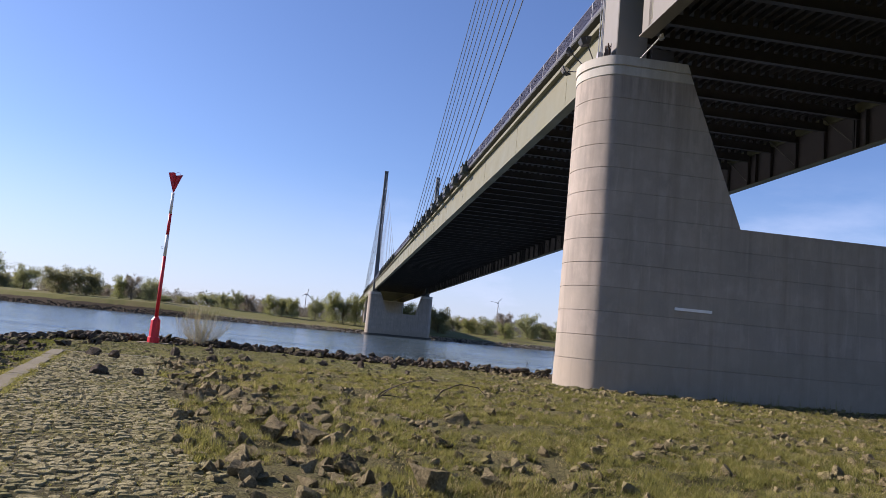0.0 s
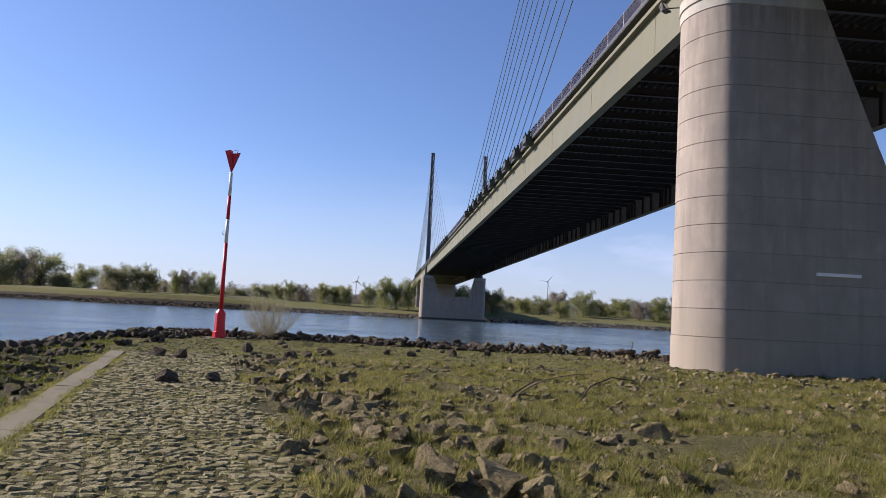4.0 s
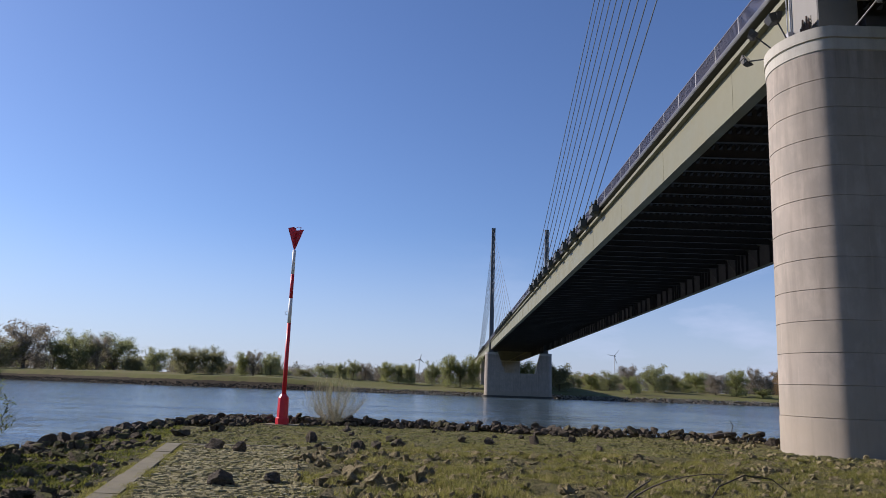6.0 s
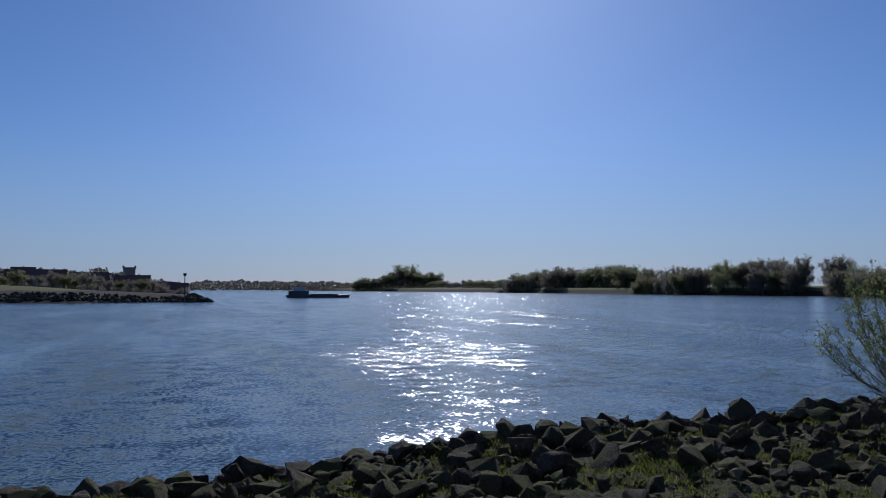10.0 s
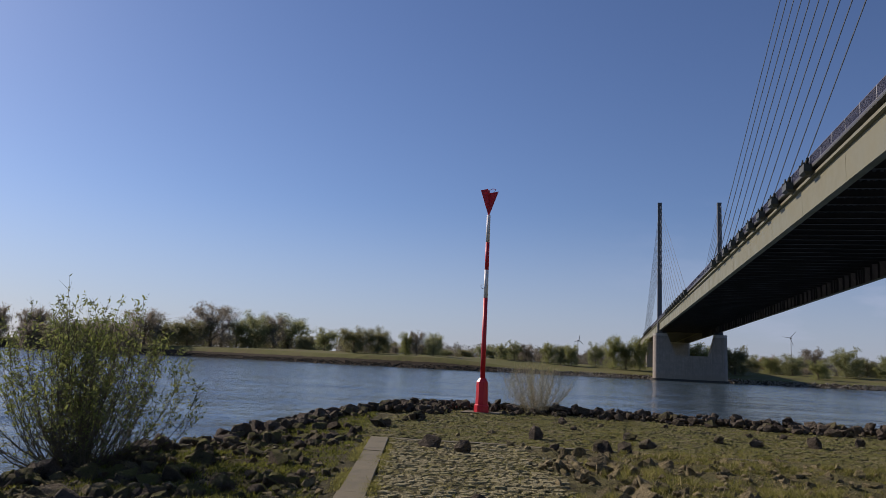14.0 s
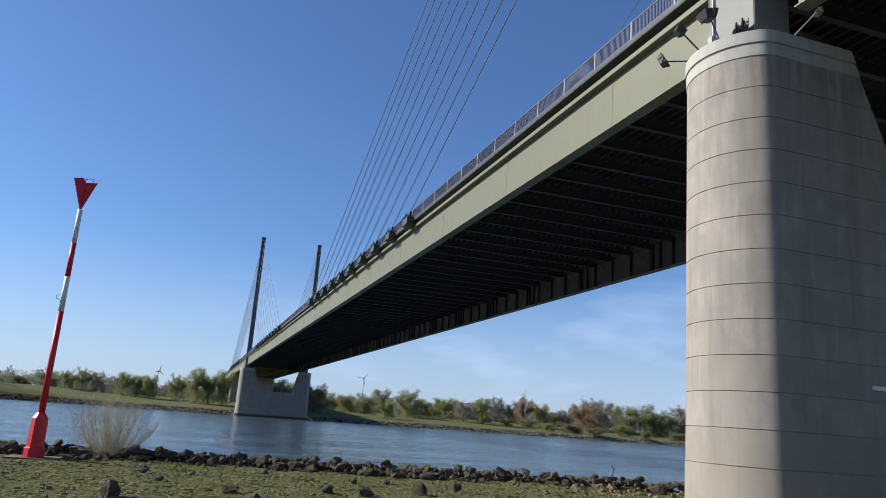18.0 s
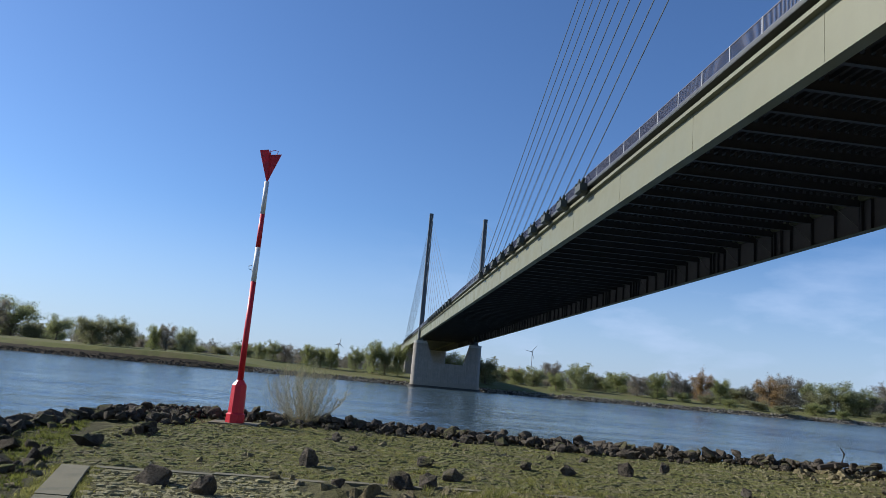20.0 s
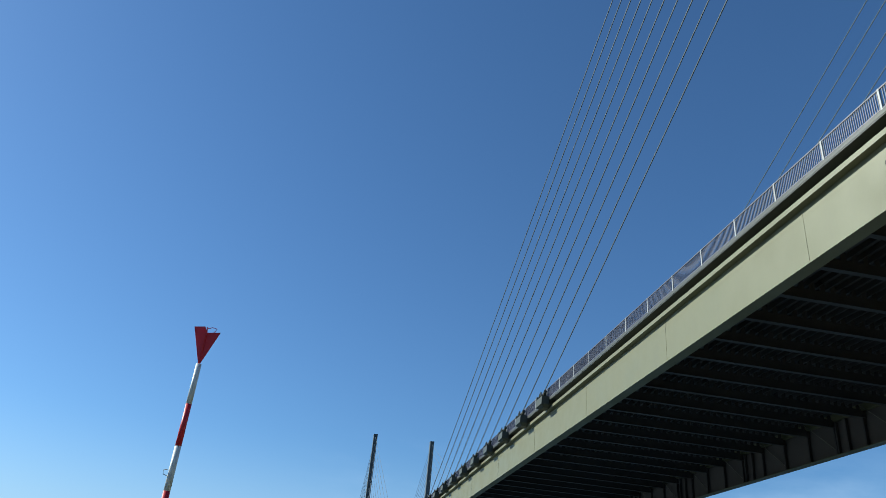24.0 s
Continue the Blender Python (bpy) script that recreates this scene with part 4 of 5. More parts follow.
# scattered stones between the strip and the water, sunk in weeds
verge = thing("stone_verge", "loose stones sunk in weeds beside the concrete strip", "stones", kind="structure")
vs = []
for _ in range(16000):
    y = r.uniform(-46, 2)
    x = r.uniform(-26.5, -15)
    p = path_left(y) - x
    if p < 0.45 or near_inland(x, y) < 1.5 or r.random() > 0.2 + 0.8 * nz(0.7 * x, 0.7 * y, 4.0) + 0.2 * smooth01(0.4, 3.0, p):
        continue
    s = r.choice((0.08, 0.1, 0.13, 0.17, 0.22, 0.3, 0.44)) * (0.6 + 0.4 * smooth01(0.3, 1.6, p))
    vs.append((r.randrange(14), stone_pose(r, x, y, s, 0.12)))
vs.sort(key=lambda st: abs(st[1].translation.y + 16))
for i, m in vs[:295]:
    o = new("stone", MOSS_STONES[i])
    o.parent, o.matrix_basis = verge, m
join_stones("stones", vs[295:], MOSSY, verge)

# single boulders on the field and the track
BIG = []
for i in range(8):
    me = block(rs, rs.choice((8, 9, 10)), rs.uniform(0.5, 0.72), rs.uniform(0.38, 0.56), rs.uniform(0.34, 0.5), 2)
    me.materials.append(FIELD)
    BIG.append(me)
DARK = []
for i in range(6):                             # squarish quarried blocks
    me = block(rs, 22, rs.uniform(0.5, 0.62), rs.uniform(0.42, 0.52), rs.uniform(0.42, 0.52), 2)
    me.materials.append(ROCK)
    DARK.append(me)
strays = []


def dark_block(x, y, s):
    o = new("stone_block", r.choice(DARK))
    o.matrix_basis = stone_pose(r, x, y, s, 0.02)
    return tagged(o, "dark square stone block lying on the paving", "stone block", "loose boulders")


def boulder(x, y, s, label="grey-brown angular boulder lying in thin grass"):
    s *= 0.8 if s < 0.5 else 0.72
    if s < 0.27:
        strays.append((r.randrange(14), stone_pose(r, x, y, 0.9 * s, 0.1)))
        return None
    o = new("boulder", r.choice(BIG))
    o.matrix_basis = stone_pose(r, x, y, s, 0.17)
    return tagged(o, label, "boulder", "loose boulders")


for x, y, s in ((-21.35, -6.3, 0.62), (-20.45, -7.0, 0.5), (-18.9, -13.6, 0.55), (-18.05, -13.0, 0.42), (-19.2, -2.8, 0.62), (-16.7, -1.2, 0.5), (-16.3, -3.3, 0.55), (-17.4, -4.7, 0.6),
                (-16.9, -4.5, 0.42), (-14.2, -0.4, 0.42), (-13.2, -0.7, 0.42), (-11.5, 0.1, 0.58), (-9.9, 1.6, 0.5), (-18.5, -5.6, 0.3), (-1.2, 3.8, 0.6)):
    dark_block(x, y, 0.8 * s)
for x, y, s in ((-13.7, -21.4, 0.7), (-13.6, -22.3, 0.85), (-13.1, -22.5, 0.8), (-12.7, -22.7, 0.7), (-13.6, -25.3, 0.5), (-11.6, -25.7, 0.7), (-9.5, -21.7, 0.45), (-9.7, -16.9, 0.5),
                (-15.2, -16.6, 0.75), (-14.9, -17.6, 0.95), (-15.7, -15.6, 0.7), (-16.5, -10.2, 0.6), (-15.2, -12.6, 0.6), (-16.1, -10.9, 0.55), (-17.4, -6.6, 0.4),
                (-9.2, -16.2, 0.6), (-8.4, -15.8, 0.5), (-10.0, -18.7, 0.85), (-10.8, -22.0, 0.6), (-13.1, -16.4, 0.5), (-12.6, -18.8, 0.55), (-8.1, -21.9, 0.55), (-5.1, -21.9, 0.6), (-4.2, -22.5, 0.5), (-5.6, -17.1, 0.45)):
    boulder(x, y, s)
for _ in range(260):                           # a loose row of rubble along the track, and strays
    if r.random() < 0.62:
        y = r.uniform(-32, -5)
        x = path_left(y) + 4.0 + abs(r.gauss(0, 1.5))
    else:
        x, y = r.uniform(-15, 6), r.uniform(-32, -4)
    boulder(x, y, r.choice((0.18, 0.22, 0.28, 0.34, 0.42, 0.55)))
for _ in range(210):                           # the heap of rubble beside the track
    y = -7 - 13 * r.random() if r.random() < 0.75 else -18 - 9 * r.random()
    boulder(path_left(y) + max(4.0, 5.1 + 0.5 * nz(0.4 * y, 1.0) + r.gauss(0, 0.85)), y + r.gauss(0, 0.5), r.choice((0.16, 0.2, 0.26, 0.3, 0.36, 0.44, 0.58)))
boulder(-15.4, -16.1, 0.62, "pale angular boulder at the foot of a rubble heap")
for _ in range(36):
    boulder(r.uniform(-12, 5), r.uniform(-30, -12), r.choice((0.34, 0.4, 0.48, 0.56)))
for _ in range(9):
    dark_block(r.uniform(-19, 0), r.uniform(-4, 4.5), r.choice((0.2, 0.26, 0.34)))
for _ in range(16):                            # the heap of broken stone by the shore log
    boulder(-2.6 + r.gauss(0, 0.8), 4.9 + r.gauss(0, 0.4), r.choice((0.3, 0.4, 0.5, 0.65)), "reddish-brown broken stone heaped by a driftwood log")
for _ in range(46):                            # rubble at the foot of the pier
    boulder(r.uniform(-2, 19), r.uniform(-5.2, -2.6), r.choice((0.2, 0.28, 0.36, 0.45)), "pale stone at the foot of the pier")


# small rubble all over the field and the verge
ps = []
while len(ps) < 6500:
    x, y = r.uniform(-26, 16), r.uniform(-36, 6)
    p = x - path_left(y)
    if -0.4 < p < 3.4 and y < -4.5 or near_inland(x, y) < 2.4 or (abs(y) < 2.4 and x > -2.6):
        continue
    if y > -4.6 and x < -5 and r.random() < 0.97 or nz(0.4 * x, 0.4 * y, 7.0) < r.uniform(-0.6, 0.4):
        continue
    ps.append((r.randrange(14), stone_pose(r, x, y, r.choice((0.07, 0.1, 0.13, 0.17, 0.22)), 0.14)))
rub = thing("rubble", "small broken stones strewn through the thin grass", "rubble", kind="structure")
join_stones("stones", ps + strays, FIELD, rub, PLAIN_DATA)


# ---- cobbles ----
def sett(rng, lx, ly):
    """One rough paving stone: an uneven top over a straight base."""
    n = rng.choice((5, 6, 7))
    turn = rng.uniform(0, 6.28)
    ring = []
    for i in range(n):
        a = turn + 6.283 * (i + rng.uniform(-0.3, 0.3)) / n
        c, s = math.cos(a), math.sin(a)
        k = (abs(c) ** 3.5 + abs(s) ** 3.5) ** (-1 / 3.5) * rng.uniform(0.9, 1.08)
        ring.append((c * k * lx / 2, s * k * ly / 2))
    tx, ty = rng.uniform(-0.05, 0.05), rng.uniform(-0.05, 0.05)
    v = [(x, y, -0.1) for x, y in ring] + [(x, y, -0.012) for x, y in ring] + [(x * 0.84, y * 0.8, 0.003 + tx * x + ty * y + rng.uniform(-0.004, 0.004)) for x, y in ring]
    f = []
    for i in range(n):
        k = (i + 1) % n
        f += [(i, k, n + k, n + i), (n + i, n + k, 2 * n + k, 2 * n + i)]
    f.append(tuple(2 * n + i for i in range(n)))
    return v, f


rc = random.Random(11)
SETT_W = [rc.uniform(0.11, 0.25) for _ in range(24)]
SETTS = [sett(rc, w, rc.uniform(0.1, 0.165)) for w in SETT_W]
SETT_ME = {SETT: [], SETT_M: []}
for mat_, list_ in SETT_ME.items():
    for v, f in SETTS:
        me = bpy.data.meshes.new("sett")
        me.from_pydata(v, [], f)
        me.materials.append(mat_)
        list_.append(me)
track = thing("cobbled_track", "uneven cobbled stone track with grass in its joints", "cobbles", kind="structure")
head = thing("cobbled_head", "mossy stone paving on the head of the groyne", "cobbles", kind="structure")
lean = math.atan(0.258)


def lay(x0, y0, along, across, rot, keep, z=0.0):
    """Rows of setts across a strip, from (x0, y0)."""
    ca, sa = math.cos(rot), math.sin(rot)
    v = 0.0
    while v < along:
        u = rc.uniform(-0.15, 0.0)
        while u < across:
            k = rc.randrange(24)
            w = SETT_W[k]
            px, py = x0 + (u + w / 2) * ca - v * sa, y0 + (u + w / 2) * sa + v * ca
            if keep(px, py):
                m = Matrix.LocRotScale((px, py, height(px, py) + 0.01 + rc.gauss(0, 0.01) + z), Euler((rc.gauss(0, 0.07), rc.gauss(0, 0.07), rot + rc.gauss(0, 0.3))), (1, 1.0, 1))
                yield px, py, k, m
            u += w + rc.uniform(-0.005, 0.035)
        v += rc.uniform(0.128, 0.152)


def pave(parent, stones, near, mat):
    v, f, n = [], [], 0
    for px, py, k, m in stones:
        if near(px, py) and n < 295:
            o = new("cobble", SETT_ME[mat][k])
            o.parent, o.matrix_basis = parent, m
            n += 1
            continue
        n0 = len(v)
        v += [tuple(m @ Vector(p)) for p in SETTS[k][0]]
        f += [tuple(n0 + i for i in q) for q in SETTS[k][1]]
    o = obj("cobbles", v, f, mat, parent)
    o["kind"] = "stuff"


def on_track(x, y):
    p = x - path_left(y)
    edge = 3.75 + 0.5 * nz(0.5 * y, 2.0)
    return 0.36 < p < edge and y < -5.1


def on_head(x, y):
    d = near_inland(x, y)
    right = -0.5 + 3.0 * nz(0.3 * y, 4.0) - 0.3 * (y + 5)
    return d > 3.3 and y > -4.7 + 0.06 * (x + 22.7) and -24.6 < x < right and not (abs(x + 22.28) < 0.85 and abs(y - 6.4) < 0.7) and rc.random() < 0.9 - 0.4 * smooth01(-9, -2, x)


pave(track, lay(path_left(-46.0), -46.0, 43.5, 5.0, lean, on_track), lambda x, y: -23.0 < y < -20.0, SETT)
pave(head, lay(-24.8, -5.2, 15.0, 26, 0.06, on_head, -0.004), lambda x, y: -4.6 < y < -2.0 and x > -22, SETT_M)


# ---- grass and weeds ----
def blades(name, count, place, hgt_rng, wid, mat, label, cat, seed, lean_=0.5, per=7, spread=0.07):
    """Tufts of single blades, each one narrow triangle leaning its own way."""
    q = random.Random(seed)
    spots = []
    while len(spots) < count:
        spot = place(q)
        if spot:
            spots.append((spot[0], spot[1], height(spot[0], spot[1]) - 0.01, spot[2]))
    g = np.random.default_rng(seed)
    tuft = np.repeat(np.array(spots), per, axis=0)
    n = len(tuft)
    a = g.uniform(0, 2 * np.pi, n)
    h = g.uniform(*hgt_rng, n) * tuft[:, 3]
    l = h * g.uniform(0.1, lean_, n)
    w = wid * g.uniform(0.6, 1.4, n)
    root = tuft[:, :3].copy()
    root[:, :2] += g.normal(0, spread, (n, 2))
    side = np.stack([-np.sin(a) * w, np.cos(a) * w, np.zeros(n)], 1)
    tip = root + np.stack([np.cos(a) * l, np.sin(a) * l, h], 1)
    co = np.stack([root - side, root + side, tip], 1).reshape(-1)
    me = bpy.data.meshes.new(name)
    me.vertices.add(3 * n)
    me.vertices.foreach_set("co", co.astype(np.float32))
    me.loops.add(3 * n)
    me.loops.foreach_set("vertex_index", np.arange(3 * n, dtype=np.int32))
    me.polygons.add(n)
    me.polygons.foreach_set("loop_start", np.arange(0, 3 * n, 3, dtype=np.int32))
    me.update(calc_edges=True)
    me.materials.append(mat)
    return tagged(new(name, me), label, cat, kind="stuff")


def field_spot(q):
    y = -2.5 - 30 * q.random() ** 0.8
    x = q.uniform(-18.0, 4.0) if q.random() < 0.86 else q.uniform(4, 16)
    p = x - path_left(y)
    if p < 3.5 or (abs(y) < 2.3 and x > -2.5):
        return None
    patch = nz(0.45 * x, 0.45 * y, 1.0) + 0.5 * nz(1.4 * x, 1.4 * y, 2.0)
    if patch < q.uniform(-0.4, 0.3) + 0.35 * smooth01(6.0, 4.0, p) + 0.3 * smooth01(-9, -4, y):
        return None
    return x, y, (0.4 + 0.9 * max(0, patch + 0.1) + (0.9 if q.random() < 0.1 else 0)) * (0.55 + 0.45 * smooth01(3.4, 5.0, p))


def joint_spot(q):
    y = q.uniform(-34, 7)
    x = q.uniform(-25, 0)
    if not (on_track(x, y) or on_head(x, y)) or nz(0.6 * x, 0.6 * y, 5.0) < q.uniform(-0.5, 0.5) - (0.4 if y < -20 else 0.0 if y < -5 else 0.4):
        return None
    return x, y, 0.6 + (0.9 if q.random() < 0.06 else 0) + (0.5 * max(0.0, nz(0.5 * x, 0.5 * y, 6.0) + 0.1) if y > -5 else 0)


def edge_spot(q):
    y = q.uniform(-34, -5)
    x = path_left(y) + q.choice((-0.2, 0.33)) + q.gauss(0, 0.05)
    return (x, y, 1.0) if nz(0.8 * x, 0.8 * y, 2.5) > q.uniform(-0.5, 0.5) else None


def verge_spot(q):
    y = q.uniform(-40, 5)
    x = q.uniform(-26.8, -14)
    p = path_left(y) - x
    if p < 0.5 or near_inland(x, y) < 1.3 or nz(0.6 * x, 0.6 * y, 9.0) < q.uniform(-0.4, 0.35):
        return None
    return x, y, 0.9


def tussock_spot(q):
    spot = field_spot(q)
    return (spot[0], spot[1], 0.6 + 0.9 * q.random()) if spot and q.random() < 0.6 else None


blades("tussocks", 8500, tussock_spot, (0.05, 0.16), 0.006, GRASS, "denser yellow-green grass tussocks", "grass", 37, 1.5, 40, 0.042)
blades("grass", 34000, field_spot, (0.025, 0.085), 0.007, GRASS, "thin olive-green grass tufts on the river bank", "grass", 31, 2.0, 15, 0.045)
blades("dry_grass", 13000, field_spot, (0.03, 0.13), 0.006, STRAW, "straw-coloured dry grass among the green", "grass", 35, 2.2, 10, 0.07)
blades("joint_grass", 32000, joint_spot, (0.012, 0.05), 0.007, GRASS, "short grass and moss in the paving joints", "grass", 32, 1.6, 8, 0.04)
blades("edge_grass", 4000, edge_spot, (0.02, 0.07), 0.007, GRASS, "short grass creeping over the strip's edges", "grass", 36, 1.4, 9, 0.06)
blades("verge_weeds", 22000, verge_spot, (0.025, 0.1), 0.012, WEED, "bright green weeds between the bank stones", "weeds", 33, 1.6, 10, 0.06)


def stalk_spot(q):
    y = q.uniform(-3.6, -2.4)
    return q.uniform(0, 18), y, 1.0


blades("dry_stalks", 60, stalk_spot, (0.25, 0.75), 0.006, GRASS, "dry stalks along the foot of the pier", "weeds", 34, 0.3, 3)


# ---- driftwood ----
def driftwood(x, y):
    e = thing("driftwood", "bare dark driftwood branch lying in the grass", "driftwood", at=(x, y, height(x, y)))
    q = random.Random(3)
    for i in range(11):
        p = Vector((q.uniform(-0.6, 0.2), q.uniform(-0.4, 0.4), 0.02))
        d = Vector((q.uniform(-0.3, 1.0), q.uniform(-0.7, 0.7), q.uniform(0.05, 0.3))).normalized()
        pts = [tuple(p)]
        for s in range(6):
            d = (d + Vector((q.gauss(0, 0.18), q.gauss(0, 0.18), -0.16))).normalized()
            p = p + d * 0.32
            p.z = max(p.z, 0.015)
            pts.append(tuple(p))
        Geo().tube(pts, [0.02 - 0.0025 * k for k in range(7)], 5).make("branch", DRIFT, e)
    Geo().tube([(1.2, 0.3, 0.02), (1.5, 0.5, 0.35), (2.0, 0.6, 0.55), (2.5, 0.6, 0.5), (2.75, 0.55, 0.3), (2.6, 0.5, 0.05)], [0.016, 0.015, 0.013, 0.011, 0.009, 0.006], 5).make("branch", DRIFT, e)


driftwood(-11.2, -14.4)
log = thing("driftwood", "grey driftwood log caught among the shore stones", "driftwood", at=(-2.6, 5.0, height(-2.6, 5.0) + 0.08))
log.scale = (0.75, 0.75, 0.75)
Geo().tube([(-0.9, 0, 0.1), (0.0, 0.1, 0.25), (0.5, 0.1, 0.3)], [0.12, 0.14, 0.1], 7).make("log", DRIFT, log)
Geo().tube([(0.2, 0.1, 0.3), (0.35, 0.1, 0.75), (0.2, 0.15, 1.0)], [0.05, 0.035, 0.015], 6).make("branch", DRIFT, log)


# ---- shrubs ----
def shrub(at, hgt, wid, stems, leaves, leaf_mat, twig_mat, seed, label, leaf, thick, fork):
    """Many stems from one stool, bowing outwards and up, forking twice into fine twigs with small narrow leaves."""
    e = thing("willow_shrub", label, "shrub", "willow shrubs", at=(*at, height(*at) - 0.03))
    q = random.Random(seed)
    wood, twig, tips = Geo(), Geo(), []
    for i in range(stems):
        a = q.uniform(0, 6.283)
        f = q.random() ** 0.55
        out = f * wid / 2 * q.uniform(0.85, 1.0)
        top = hgt * (0.34 + 0.66 * math.sqrt(1.0 - 0.96 * f * f)) * q.uniform(0.72, 1.0)
        p0 = Vector((q.gauss(0, 0.05 * wid), q.gauss(0, 0.05 * wid), 0))
        p3 = Vector((math.cos(a) * out, math.sin(a) * out, top))
        p1 = Vector((math.cos(a) * out * q.uniform(0.55, 0.9), math.sin(a) * out * q.uniform(0.55, 0.9), top * (q.uniform(0.28, 0.5) if f < 0.6 else q.uniform(0.1, 0.36))))
        pts = []
        for s in range(8):
            t = s / 7
            p = p0 * (1 - t) ** 2 + 2 * p1 * t * (1 - t) + p3 * t * t
            pts.append(p + Vector((q.gauss(0, 0.02), q.gauss(0, 0.02), q.gauss(0, 0.012))) * hgt / 3 * (t > 0))
        rad = thick * (0.7 + 0.3 * top / hgt) * q.uniform(0.7, 1.2)
        wood.tube([tuple(p) for p in pts], [rad * (1 - 0.11 * s) for s in range(8)], 5, False)
        for s in range(2, 8):
            for _ in range(fork):
                b = pts[s].lerp(pts[s - 1], q.random())
                d = ((pts[s] - pts[s - 1]).normalized() + Vector((q.gauss(0, .6), q.gauss(0, .6), q.gauss(0.1, .4)))).normalized()
                l = q.uniform(0.18, 0.5) * hgt / 3
                m = b + d * l * 0.5
                t2 = m + (d + Vector((q.gauss(0, .25), q.gauss(0, .25), 0.35))).normalized() * l * 0.5
                twig.tube([tuple(b), tuple(m), tuple(t2)], [rad * 0.38, rad * 0.28, rad * 0.15], 3, False)
                w = 1 + int(3 * (t2.z / hgt)) if t2.z > 0.3 * hgt else (1 if q.random() < 0.3 else 0)
                tips += [(b, m), (m, t2), (m, t2)] * w
                for _ in range(2):
                    c = m.lerp(t2, q.random())
                    e2 = c + (d + Vector((q.gauss(0, .7), q.gauss(0, .7), q.gauss(0.2, .5)))).normalized() * l * q.uniform(0.3, 0.6)
                    twig.tube([tuple(c), tuple(e2)], [rad * 0.2, rad * 0.12], 3, False)
                    tips += [(c, e2)] * w
    wood.make("stem_stool", twig_mat, e)["kind"] = "stuff"
    twig.make("fine_twig_growth", twig_mat, e)["kind"] = "stuff"
    v, f = [], []
    for _ in range(leaves):
        a, b = q.choice(tips)
        p = a.lerp(b, q.random()) + Vector((q.gauss(0, .015), q.gauss(0, .015), q.gauss(0, .015)))
        d = Vector((q.gauss(0, 1), q.gauss(0, 1), q.gauss(0.4, 1))).normalized()
        s = d.cross(Vector((q.gauss(0, 1), q.gauss(0, 1), q.gauss(0, 1)))).normalized()
        l = leaf * q.uniform(0.6, 1.5)
        n0 = len(v)
        v += [tuple(p), tuple(p + d * l + s * l * 0.32), tuple(p + d * l * 2), tuple(p + d * l - s * l * 0.32)]
        f.append((n0, n0 + 1, n0 + 2, n0 + 3))
    o = obj("leaves", v, f, leaf_mat, e, "small fresh leaves")
    o["kind"] = "stuff"
    return e


shrub((-26.55, -11.6), 3.2, 4.45, 105, 13000, LEAF_S, TWIG, 4, "spreading willow shrub with fresh green leaves among dark stones", 0.038, 0.014, 4)
shrub((-20.3, 8.6), 2.3, 3.3, 95, 1700, LEAF_B, TWIGY, 9, "half-bare yellowish willow shrub beside the beacon", 0.022, 0.0085, 5)


